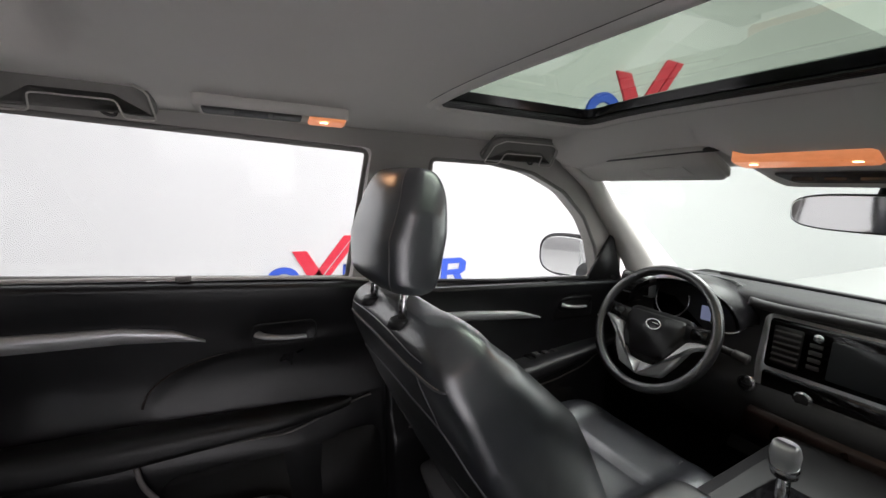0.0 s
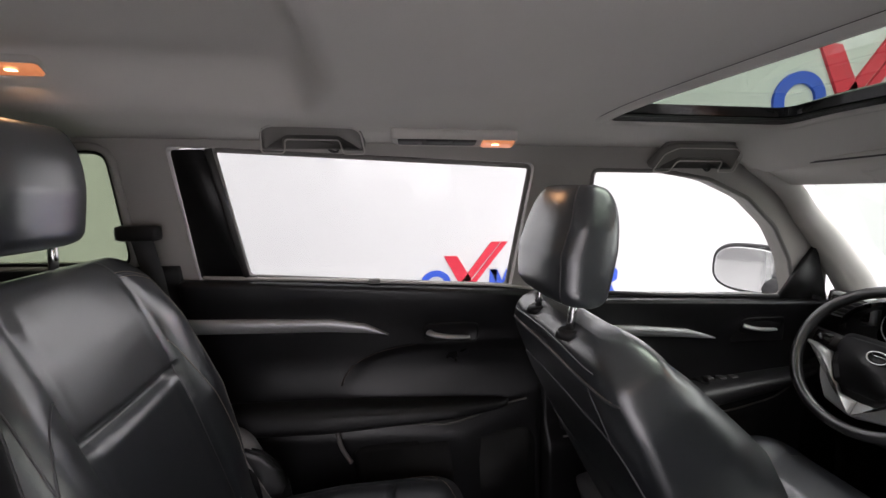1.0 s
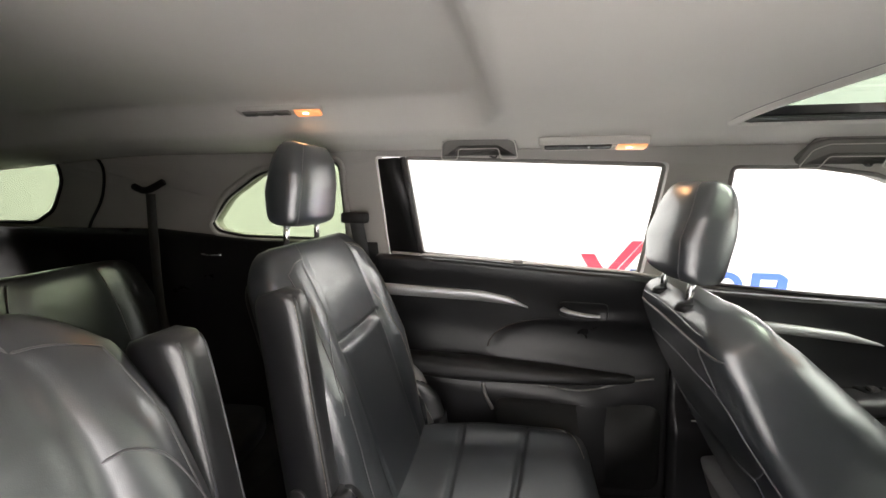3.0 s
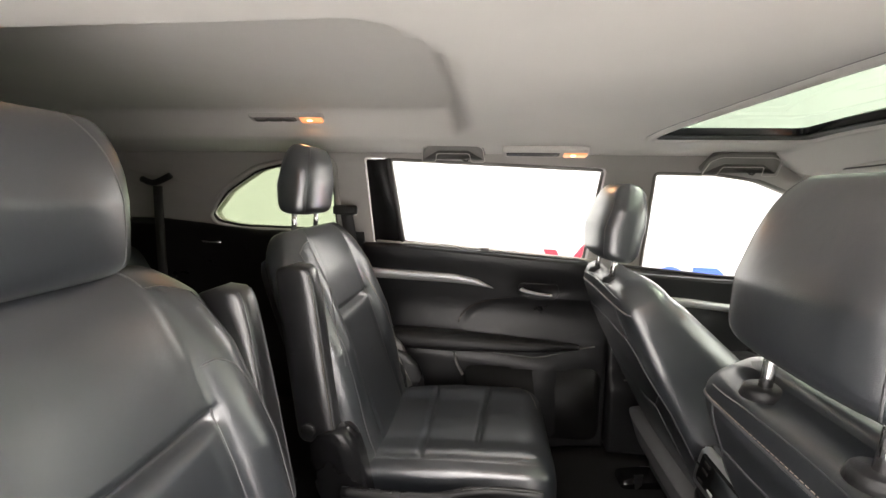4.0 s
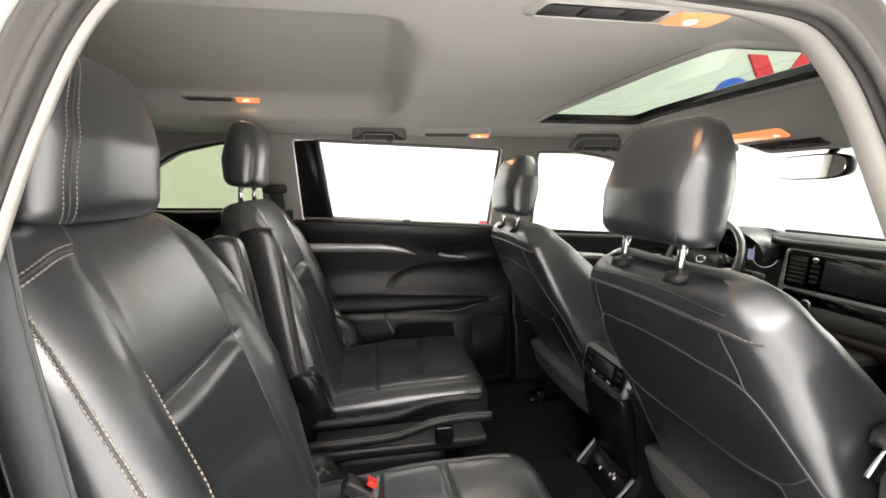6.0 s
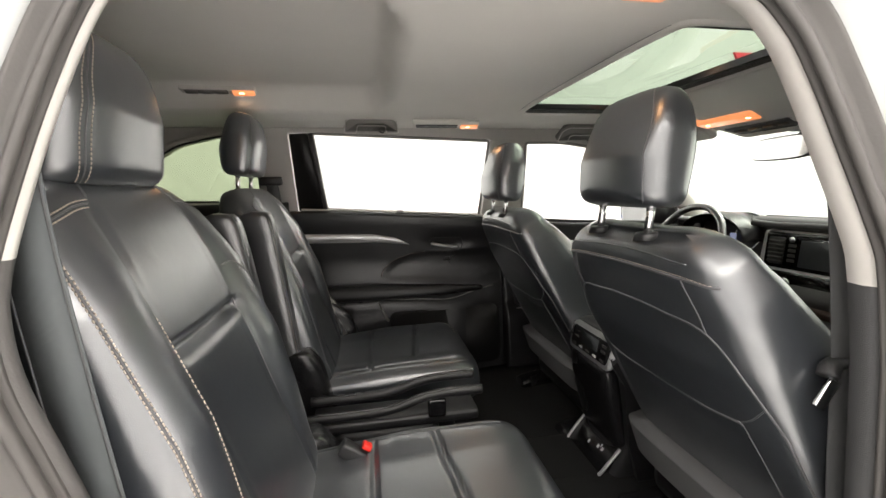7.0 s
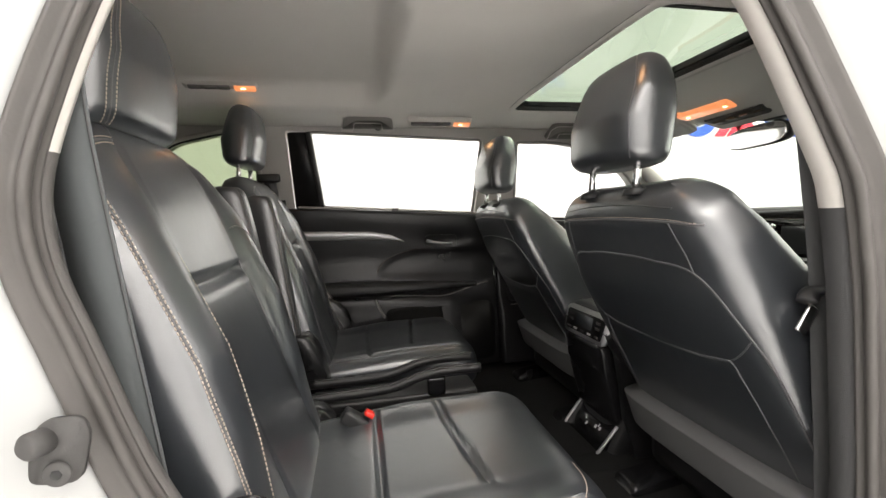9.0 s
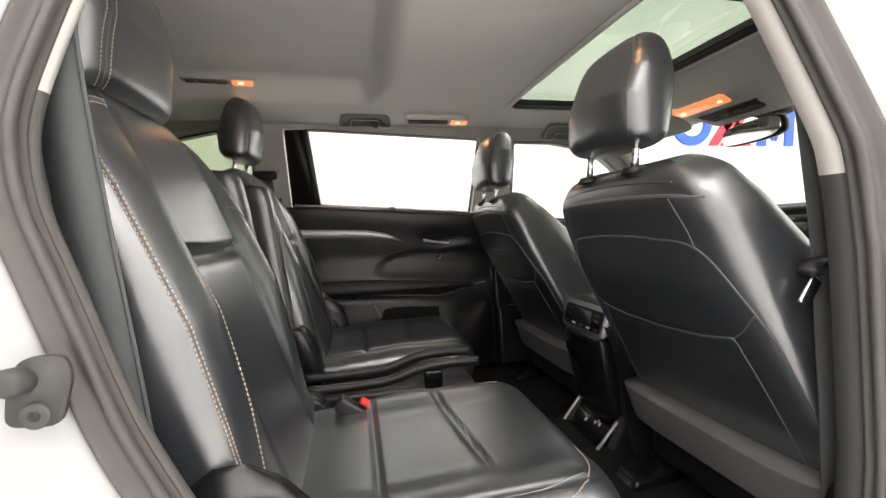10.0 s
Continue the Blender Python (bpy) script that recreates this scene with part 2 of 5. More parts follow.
class Pad:
    """An upholstered body: an axis, a facing side, width and depth along it, side bolsters and sewn grooves."""

    def __init__(self, foot, top, facing, W, Df, Db, n=3.2, bolster=None, r0=0.12, r1=0.12, grooves=(), bend=0.0, wing=0.0):
        self.foot, self.axis = Vector(foot), Vector(top) - Vector(foot)
        a = self.axis.normalized()
        f = Vector(facing)
        self.n = (f - a * f.dot(a)).normalized()
        self.x = self.n.cross(a)
        big = max(self.x, key=abs)
        self.x = self.x if big > 0 else -self.x
        self.W, self.Df, self.Db, self.p = W, Df, Db, 2.0 / n
        self.bol = bolster or (lambda v: 0.0)
        self.r0, self.r1, self.grooves, self.bend, self.wing = r0, r1, grooves, bend, wing

    def end(self, v):
        e = 1.0
        if v < self.r0:
            e = max(0.0, 1 - ((self.r0 - v) / self.r0) ** 2.6) ** (1 / 2.6)
        if v > 1 - self.r1:
            e = max(0.0, 1 - ((v - 1 + self.r1) / self.r1) ** 2.6) ** (1 / 2.6)
        return e

    def at(self, u, v, front=True, lift=0.0):
        e = self.end(v)
        c = min(1.0, abs(u)) ** (1 / self.p)
        s = math.sqrt(max(0.0, 1 - c * c)) ** self.p
        d = (self.Df(v) if front else self.Db(v)) * s * (0.25 + 0.75 * e) * (1 if e > 0 else 0)
        if front:
            d += self.bol(v) * sstep(0.42, 0.8, abs(u)) * s * e
        for side, kind, pos, lo, hi, depth, width in self.grooves:
            if (side == "f") != front:
                continue
            if kind == "v":
                dv = v - (pos(u) if callable(pos) else pos)
                g = math.exp(-(dv / (width * (0.6 if dv > 0 else 1.9))) ** 2) * sstep(lo - 0.06, lo + 0.02, u) * (1 - sstep(hi - 0.02, hi + 0.06, u))
            else:
                g = math.exp(-((abs(u) - (pos(v) if callable(pos) else pos)) / width) ** 2) * sstep(lo - 0.03, lo + 0.03, v) * (1 - sstep(hi - 0.03, hi + 0.03, v))
            d -= depth * g * s
        d += lift
        w = self.W(v) * (0.72 + 0.28 * e)
        bend = self.bend * 4 * v * (1 - v)
        wide = self.wing * sstep(0.45, 1.0, u if self.wing > 0 else -u) * (0.5 + 0.5 * e)
        return self.foot + self.axis * v + self.x * (u * w + wide) + self.n * ((d if front else -d) + bend)

    def mesh(self, nu=64, nv=56):
        rings = []
        for j in range(nv + 1):
            v = 0.5 - 0.5 * math.cos(math.pi * j / nv)
            v = 0.35 * v + 0.65 * j / nv
            ring = []
            for i in range(nu):
                th = 2 * math.pi * (i + 0.5) / nu
                c, s = math.cos(th), math.sin(th)
                u = math.copysign(abs(c) ** self.p, c)
                # spread columns more evenly over the broad side
                ring.append(self.at(u, v, s >= 0))
            rings.append(ring)
        return loft(rings)

    def line(self, uv, front=True, lift=0.0, per=10):
        pts = smooth_line([(u, v, 0) for u, v in uv], per)
        return [self.at(max(-1, min(1, p.x)), max(0, min(1, p.y)), front, lift) for p in pts]


def seam(pad, uv, parent, front=True, r=0.0022, material=None, name="seam", lift=0.0):
    return part(name, tube(pad.line(uv, front, lift), r, 6), material or PIPING, parent)


def stitches(pad, uv, parent, front=True, length=0.0040, gap=0.0022, r=0.0006, lift=0.0004, name="stitching"):
    pts = pad.line(uv, front, lift, per=170)
    bm = bmesh.new()
    acc, on, start = 0.0, True, pts[0]
    for a, b in zip(pts, pts[1:]):
        acc += (b - a).length
        if on and acc >= length:
            tube([start, b], r, 5, bm=bm)
            on, acc = False, 0.0
        elif not on and acc >= gap:
            on, acc, start = True, 0.0, b
    return part(name, bm, STITCH, parent)


# ---- studio round the car ----
def quad_wall(name, a, b, z0, z1, thick, material, label):
    a, b = Vector((*a, 0)), Vector((*b, 0))
    d = (b - a).normalized()
    nrm = V(-d.y, d.x, 0)
    bm = loft([[p + V(0, 0, z0), p + nrm * thick + V(0, 0, z0), p + nrm * thick + V(0, 0, z1), p + V(0, 0, z1)] for p in (a, b)])
    return tagged(part(name, bm, material, None, smooth=False), label, "wall", kind="structure")


quad_wall("wall_west", (-3.0, -7), (-3.0, 12.5), 0, 4.2, 0.1, WALLM, "white painted studio wall carrying two signs, with a faint added glow")
# front and side walls stay out of view and glow as fill
quad_wall("wall_north", (-3.1, 12.5), (5, 12.5), 0, 4.2, 0.1, NORTHWALL, "unseen white studio wall ahead of the car, made to glow as fill light")
quad_wall("wall_east", (5, 12.5), (5, -7), 0, 4.2, 0.1, LIGHTWALL, "unseen white painted studio wall, made to glow as fill light")
quad_wall("wall_south", (5, -7), (-3.1, -7), 0, 4.2, 0.1, PLAINWALL, "unseen studio wall behind the car, greyed to dim the rear")
tagged(part("ground", box((1, 2.75, -0.05), (8.4, 19.9, 0.1), 0), FLOORM, None, smooth=False), "smooth white studio floor under the car", "floor", kind="structure")
tagged(part("studio_ceiling", box((1, 2.75, 4.25), (8.4, 19.9, 0.1), 0), CEILM, None, smooth=False), "white studio ceiling made to glow as added light", "ceiling", kind="structure")


# the second panel, outside the open door, is added to brighten the cabin
for x, y, w, d, glow in ((-0.6, 3.4, 1.3, 3.4, PANELM), (3.4, 0.6, 2.2, 5.4, PANELFILL)):
    lp = thing("softbox_and_fill", "white softbox panel under the studio ceiling, the right-hand one added as fill", "studio lamp", "studio softboxes")
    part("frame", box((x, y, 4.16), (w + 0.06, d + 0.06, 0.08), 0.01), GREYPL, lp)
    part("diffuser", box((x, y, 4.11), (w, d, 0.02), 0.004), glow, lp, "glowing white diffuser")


def sign(y0, z0, k, whole=True):
    """Blue ring, red cross stroke and blue shapes, raised on the wall."""
    root = thing("wall_sign", "blue and red raised sign shapes on the white wall", "sign", at=(-3.0, y0, z0))
    place = lambda a, b, t: V(t, a * k, b * k)

    def ring(cx):
        R = []
        for i in range(41):
            th = 2 * math.pi * i / 40
            c, s = math.cos(th), math.sin(th)
            lean = lambda z: 0.06 * z
            o = (cx + 0.13 * c + lean(0.12 * s), 0.12 + 0.122 * s)
            n = (cx + 0.078 * c + lean(0.07 * s), 0.12 + 0.072 * s)
            R.append([place(*o, 0.0), place(*o, 0.012 * k), place(*n, 0.012 * k), place(*n, 0.0)])
        return loft(R, caps=False)

    def bar(poly, m, nm):
        part(nm, prism(poly, place, 0.0, 0.012 * k), m, root, smooth=False)

    part("ring", ring(0.13), BLUEMARK, root, smooth=False)
    bar([(0.2, 0.36), (0.31, 0.36), (0.53, 0.0), (0.4, 0.0)], REDMARK, "stroke")
    bar([(0.24, 0.0), (0.3, 0.0), (0.68, 0.475), (0.6, 0.475)], REDMARK, "stroke")
    bar([(0.32, 0.0), (0.37, 0.0), (0.74, 0.475), (0.69, 0.475)], REDMARK, "stroke")
    for x in (0.58, 0.78):
        bar([(x, 0), (x + 0.06, 0), (x + 0.075, 0.24), (x + 0.015, 0.24)], BLUEMARK, "bar")
    bar([(0.595, 0.24), (0.655, 0.24), (0.735, 0.07), (0.69, 0.03)], BLUEMARK, "bar")
    bar([(0.795, 0.24), (0.735, 0.24), (0.68, 0.07), (0.72, 0.03)], BLUEMARK, "bar")
    if not whole:
        return root
    part("ring", ring(1.02), BLUEMARK, root, smooth=False)
    part("ring", ring(1.31), BLUEMARK, root, smooth=False)
    bar([(1.49, 0), (1.55, 0), (1.565, 0.24), (1.505, 0.24)], BLUEMARK, "bar")
    bar([(1.565, 0.24), (1.70, 0.24), (1.755, 0.2), (1.75, 0.12), (1.69, 0.085), (1.56, 0.085), (1.56, 0.13), (1.68, 0.135), (1.69, 0.19), (1.565, 0.19)], BLUEMARK, "bar")
    bar([(1.62, 0.09), (1.69, 0.09), (1.74, 0.0), (1.67, 0.0)], BLUEMARK, "bar")
    return root


sign(-0.015, 0.475, 1.0)
sign(3.11, 1.92, 2.04, False)


# ---- car shell ----
def side_x(z):
    """Inner half width of the cabin at a height."""
    return float(np.interp(z, [0.3, 0.7, 1.0, 1.14, 1.46, 1.56], [0.70, 0.74, 0.735, 0.725, 0.635, 0.58]))


def on_side(sgn, off=0.0):
    return lambda y, z, t: V(sgn * (side_x(z) + off + t), y, z)


REAR_WIN = [(-0.678, 1.469), (0.055, 1.440), (0.028, 1.118), (-0.645, 1.165)]
STRIP = [(-0.768, 1.468), (-0.692, 1.470), (-0.655, 1.163), (-0.76, 1.158)]
FRONT_WIN = [(0.225, 1.432), (0.42, 1.430), (0.56, 1.410), (0.70, 1.358), (0.82, 1.275), (0.92, 1.165), (0.97, 1.045), (0.6, 1.062), (0.235, 1.083)]
QUARTER = [(-0.895, 1.462), (-1.02, 1.460), (-1.18, 1.425), (-1.32, 1.345), (-1.405, 1.262), (-1.39, 1.23), (-1.30, 1.212), (-0.905, 1.205)]
CARGO = [(-2.03, 1.53), (-1.962, 1.48), (-1.972, 1.41), (-2.07, 1.30), (-2.18, 1.25), (-2.44, 1.25), (-2.44, 1.53)]
OUT = [(-2.5, 1.06), (0.1, 1.06), (0.2, 1.02), (1.40, 1.01), (1.08, 1.04), (1.04, 1.2), (0.95, 1.32), (0.82, 1.42), (0.66, 1.485), (0.45, 1.515), (-2.5, 1.56)]

# left side: one trim shell with the openings of two doors' windows and the rear quarter
REAR_HOLE = round_poly([(-0.775, 1.476), (0.068, 1.447), (0.042, 1.108), (-0.765, 1.150)], 0.02)
FRONT_HOLE = round_poly(FRONT_WIN, 0.03, 3)
QUARTER_HOLE = round_poly(QUARTER, 0.03, 3)
wall_left = part("wall_left", plate_with_holes(OUT, [REAR_HOLE, FRONT_HOLE, QUARTER_HOLE, round_poly(CARGO, 0.03, 3)], 0.05, on_side(-1, 0.012)), SIDETRIM, None, smooth=False)
tagged(wall_left, "light grey cabin side trim with window openings", "wall", kind="structure")


def dark_below(sgn, y0, y1, zt, name, parent=None, material=SOFT, steps=10, off=0.0):
    """Lower side lining up to a height function, shaped along its height."""
    rings = []
    for i in range(steps + 1):
        y = y0 + (y1 - y0) * i / steps
        top = zt(y)
        zs = [0.34, 0.5, 0.66, 0.76, 0.9, top - 0.03, top - 0.006, top]
        xs = [side_x(z) - off for z in zs]
        xs[-1] += 0.03
        ring = [V(sgn * x, y, z) for x, z in zip(xs, zs)] + [V(sgn * (side_x(top) + 0.07), y, top), V(sgn * 0.84, y, 0.34)]
        rings.append(ring)
    return part(name, loft(rings), material, parent)


# rear luggage side lining, dark below the quarter window
lin = dark_below(-1, -2.45, -0.80, lambda y: 1.20 + 0.035 * sstep(-1.38, -1.46, y) if y < -1.38 else 1.20, "cargo_side_lining", None, SOFT, 8, 0.012)
tagged(lin, "black moulded plastic lining beside the third row", "side lining", kind="structure")
part("joint_line", tube(smooth_line([on_side(-1, 0.006)(y, z, 0) for y, z in ((-1.80, 1.52), (-1.772, 1.47), (-1.782, 1.42), (-1.83, 1.34), (-1.917, 1.254), (-1.95, 1.21))], 5), 0.005, 6), BLACKRUB, wall_left)
part("cargo_hook", tube([on_side(-1, -0.016)(y, z, 0) for y, z in ((-1.46, 1.145), (-1.43, 1.14), (-1.38, 1.142))], 0.006, 8), CHROME, lin)
lin = dark_below(1, -2.45, -0.95, lambda y: 1.20 + 0.035 * sstep(-1.38, -1.46, y) if y < -1.38 else 1.20, "cargo_side_lining", None, SOFT, 8, 0.012)
tagged(lin, "black moulded plastic lining beside the third row", "side lining", kind="structure")


def pane(name, poly, sgn, material, parent=None, off=0.03, r=0.02):
    ob = part(name, prism(round_poly(poly, r, 3), on_side(sgn, off), 0.0, 0.004), material, parent, smooth=False)
    ob.visible_shadow = material is DARKGLASS
    return ob


def outline(poly, sgn, off, r, material, name, parent, rr=0.02, flat=1.0):
    pts = [on_side(sgn, off)(a, b, 0) for a, b in round_poly(poly, rr, 4)]
    return part(name, tube(pts, r, 6, closed=True, flat=flat), material, parent)


quarter = thing("quarter_window", "fixed green-tinted rear quarter window with black edge", "window", kind="structure")
pane("pane", QUARTER, -1, PRIVACY, quarter)
outline(QUARTER, -1, 0.014, 0.0045, BLACKRUB, "window_seal", quarter, 0.03)
outline([(a + 0.012 * math.copysign(1, a + 1.15), b + 0.012 * math.copysign(1, b - 1.33)) for a, b in QUARTER], -1, 0.010, 0.009, SIDETRIM, "window_trim", quarter, 0.04)
cargo_w = thing("cargo_window", "green-tinted rear window behind the luggage space", "window", kind="structure")
pane("pane", CARGO, -1, PRIVACY, cargo_w)
outline(CARGO, -1, 0.012, 0.007, BLACKRUB, "window_seal", cargo_w, 0.03)

# headliner
SUN = (-0.43, 0.41, 0.118, 0.535)


def roof_z(x, y):
    """Height of the headliner: a flat front part round the sunroof, a raised recess over the rear rows."""
    e = min(abs(x - 0.017), 0.54) / 0.54
    out = 0.08 * max(0.0, abs(x - 0.017) - 0.54)
    front = 1.527 - 0.031 * e ** 5 - out - 0.062 * sstep(0.53, 0.69, y) - 0.03 * sstep(0.69, 0.86, y)
    rear = 1.535 - 0.037 * e ** 3 - out - (0.05 * sstep(-1.5, -2.4, y) if y < -1.5 else 0)
    ys = -0.385 - 0.05 * sstep(0.25, 0.46, abs(x))
    base = rear + (front - rear) * sstep(-0.46, -0.36, y)
    rec = (1 - sstep(ys - 0.035, ys, y)) * (1 - sstep(0.36, 0.45, abs(x))) * sstep(-2.35, -2.2, y)
    return base + 0.068 * rec


bm = bmesh.new()
xs = sorted(set([-0.63 + 1.26 * i / 84 for i in range(85)] + [SUN[0], SUN[1]]))
ys = sorted(set([-2.5 + 3.36 * i / 168 for i in range(169)] + [SUN[2], SUN[3]]))
grid = [[bm.verts.new((x, y, roof_z(x, y))) for y in ys] for x in xs]
for i in range(len(xs) - 1):
    for j in range(len(ys) - 1):
        cx, cy = (xs[i] + xs[i + 1]) / 2, (ys[j] + ys[j + 1]) / 2
        if SUN[0] < cx < SUN[1] and SUN[2] < cy < SUN[3]:
            continue
        bm.faces.new((grid[i][j], grid[i + 1][j], grid[i + 1][j + 1], grid[i][j + 1]))
ceil = part("ceiling", bm, HEADLINER)
so = ceil.modifiers.new("thick", "SOLIDIFY")
so.thickness, so.offset = 0.010, 1.0 if ceil.data.polygons[0].normal.z > 0 else -1.0
tagged(ceil, "warm grey cloth headliner with a raised rear recess", "headliner", kind="structure")
bm = bmesh.new()
xr = [-0.66 + 1.32 * k / 44 for k in range(45)]
yr = [-2.5 + 3.38 * k / 60 for k in range(61)]
vv = [[bm.verts.new((x, y, roof_z(max(-0.63, min(0.63, x)), y) + 0.036 + (0.012 if y < -0.3 else 0.0) - 0.25 * max(0.0, abs(x) - 0.6))) for y in yr] for x in xr]
for i in range(44):
    for j in range(60):
        cx, cy = (xr[i] + xr[i + 1]) / 2, (yr[j] + yr[j + 1]) / 2
        if not (SUN[0] - 0.02 < cx < SUN[1] + 0.02 and SUN[2] - 0.03 < cy < SUN[3] + 0.03):
            bm.faces.new((vv[i][j], vv[i + 1][j], vv[i + 1][j + 1], vv[i][j + 1]))
sk_ = part("roof_skin", bm, WHITE)
so = sk_.modifiers.new("thick", "SOLIDIFY")
so.thickness, so.offset = 0.004, 1.0 if sk_.data.polygons[0].normal.z > 0 else -1.0
tagged(sk_, "white painted steel roof with the sunroof opening", "car roof", kind="structure")

# sunroof: liner lip, black frame with tracks, tinted pane
sunroof = thing("sunroof", "green-tinted glass sunroof with black frame in the headliner", "sunroof", kind="structure")
x0, x1, y0, y1 = SUN


def rect_ring(x0, x1, y0, y1, z, r=0.035):
    pts, out = round_poly([(x0, y0), (x1, y0), (x1, y1), (x0, y1)], r, 6), []
    for i, p in enumerate(pts):
        q = pts[(i + 1) % len(pts)]
        n = 14 if i % 7 == 6 else 1
        out += [V(p[0] + (q[0] - p[0]) * k / n, p[1] + (q[1] - p[1]) * k / n, z) for k in range(n)]
    return out


def roof_ring(grow, up, r=0.035):
    return [p + V(0, 0, up + roof_z(max(x0, min(x1, p.x)), p.y)) for p in rect_ring(x0 - grow, x1 + grow, y0 - grow, y1 + grow, 0.0, r)]


part("liner_lip", loft([roof_ring(0.02, 0.004), roof_ring(0.014, -0.006), roof_ring(0.002, -0.008), roof_ring(-0.002, -0.002), roof_ring(-0.002, 0.03)], caps=False), HEADLINER, sunroof)
fr = lambda e, up: [V(p.x, p.y, up - 0.008 + roof_z(max(x0, min(x1, p.x)), min(y1, max(y0, p.y)))) for p in rect_ring(x0 + e[0], x1 - e[0], y0 + e[1], y1 - e[2], 0.0, 0.03)]
part("frame", loft([fr((-0.03, -0.02, -0.03), 0.012), fr((0.034, -0.012, 0.040), 0.014), fr((0.038, -0.012, 0.044), 0.031), fr((-0.03, -0.03, -0.03), 0.034)], caps=False), GLOSSBLACK, sunroof, smooth=False)
for k in range(4):
    e = 0.004 + 0.009 * k
    ring = fr((e, e * 0.1 - 0.018, e * 1.15), 0.010)
    part("track_rib", tube(ring, 0.0026, 5, closed=True), PLASTIC, sunroof)
curve = lambda x, y, up: V(x, y, up - 0.008 + roof_z(max(x0, min(x1, x)), min(y1, max(y0, y))))
g = part("pane", loft([[curve(x0 - 0.03 + (x1 - x0 + 0.06) * k / 24, y0 - 0.03 + (y1 - y0 + 0.06) * j / 8, 0.032) for k in range(25)] for j in range(9)], closed=False), ROOFGLASS, sunroof)
g.visible_shadow = False

# floor
floor = part("floor", loft([[V(-0.84, y, 0.30), V(0.84, y, 0.30), V(0.84, y, z), V(0.15, y, z), V(0.10, y, z + 0.03), V(-0.10, y, z + 0.03), V(-0.15, y, z), V(-0.84, y, z)]
                            for y, z in ((-2.5, 0.52), (-1.1, 0.5), (-0.95, 0.37), (1.5, 0.37), (1.75, 0.6))]), CARPET, None, smooth=False)
tagged(floor, "black carpeted car floor with a low tunnel", "car floor", kind="structure")
tg = tagged(part("tailgate", plate_with_holes([(-0.72, 0.34), (0.72, 0.34), (0.70, 1.15), (0.58, 1.56), (-0.58, 1.56), (-0.70, 1.15)], [round_poly([(-0.60, 1.17), (0.60, 1.17), (0.50, 1.50), (-0.50, 1.50)], 0.05)], 0.06, lambda a, b, t: V(a, -2.5 + t + 0.25 * max(0, b - 1.1), b)), SOFT, smooth=False), "dark trimmed tailgate with a rear window", "tailgate", kind="structure")
g = part("pane", prism(round_poly([(-0.61, 1.16), (0.61, 1.16), (0.51, 1.51), (-0.51, 1.51)], 0.05), lambda a, b, t: V(a, -2.48 + t + 0.25 * max(0, b - 1.1), b), 0, 0.004), DARKGLASS, tg, smooth=False)
for sgn in (-1, 1):
    fl = dark_below(sgn, 1.13, 1.75, lambda y: 1.02, "footwell_lining", None, CARPET, 4, 0.02)
    tagged(fl, "black carpeted lining of the front footwell", "side lining", kind="structure")
tagged(part("bulkhead", box((0, 1.74, 0.66), (1.4, 0.06, 0.62), 0.02), CARPET), "black carpeted front bulkhead", "bulkhead", kind="structure")

# windscreen and its pillars
WS_TOP, WS_BASE = (0.84, 1.455), (1.52, 1.075)
bm = loft([[V(-0.70 + 0.04 * k, WS_TOP[0] + 0.05 * math.cos((-0.70 + 0.04 * k) * 1.8), WS_TOP[1]) for k in range(36)],
           [V((-0.70 + 0.04 * k) * 1.12, WS_BASE[0] + 0.10 * math.cos((-0.70 + 0.04 * k) * 1.8) - 0.05, WS_BASE[1] - 0.03) for k in range(36)]], closed=False)
ws = part("windscreen", bm, GREENISH)
ws.visible_shadow = False
tagged(ws, "green-tinted laminated windscreen", "windscreen", kind="structure")
for sgn in (-1, 1):
    line = smooth_line([(sgn * 0.625, 0.66, 1.455), (sgn * 0.652, 0.80, 1.385), (sgn * 0.682, 0.90, 1.31), (sgn * 0.702, 1.0, 1.235), (sgn * 0.705, 1.10, 1.13), (sgn * 0.705, 1.18, 1.03)], 6)
    p = part("pillar_trim", tube(line, [0.026 + 0.030 * (i / len(line)) ** 1.5 for i in range(len(line))], 14, flat=1.0), LIGHTTRIM)
    tagged(p, "light grey windscreen pillar trim", "pillar trim", kind="structure")
bm = loft([[V(x, y, z) for y, z in ((0.72, 1.470), (0.80, 1.440), (0.86, 1.432), (0.87, 1.465), (0.74, 1.53))] for x in [-0.62 + 0.04 * k for k in range(32)]])
tagged(part("header_trim", bm, HEADLINER), "grey header trim above the windscreen", "trim", kind="structure")

# ---- right side: the rear door is open, its opening framed by trim, seal and painted body ----
OPENING = [(-0.40, 0.43), (-0.15, 0.42), (0.075, 0.425), (0.128, 0.50), (0.134, 0.68), (0.125, 0.90), (0.118, 1.02), (0.112, 1.10), (0.099, 1.18), (0.085, 1.25), (0.064, 1.345), (0.040, 1.412), (-0.008, 1.460),
           (-0.12, 1.474), (-0.3, 1.482), (-0.5, 1.483), (-0.615, 1.478), (-0.67, 1.46), (-0.707, 1.41), (-0.737, 1.32), (-0.760, 1.22), (-0.770, 1.15), (-0.765, 1.08), (-0.738, 1.00), (-0.713, 0.92), (-0.69, 0.86), (-0.63, 0.74), (-0.55, 0.61), (-0.47, 0.48)]
loop2 = [(p.x, p.y) for p in smooth_line([(a, b, 0) for a, b in OPENING], 5, closed=True)]


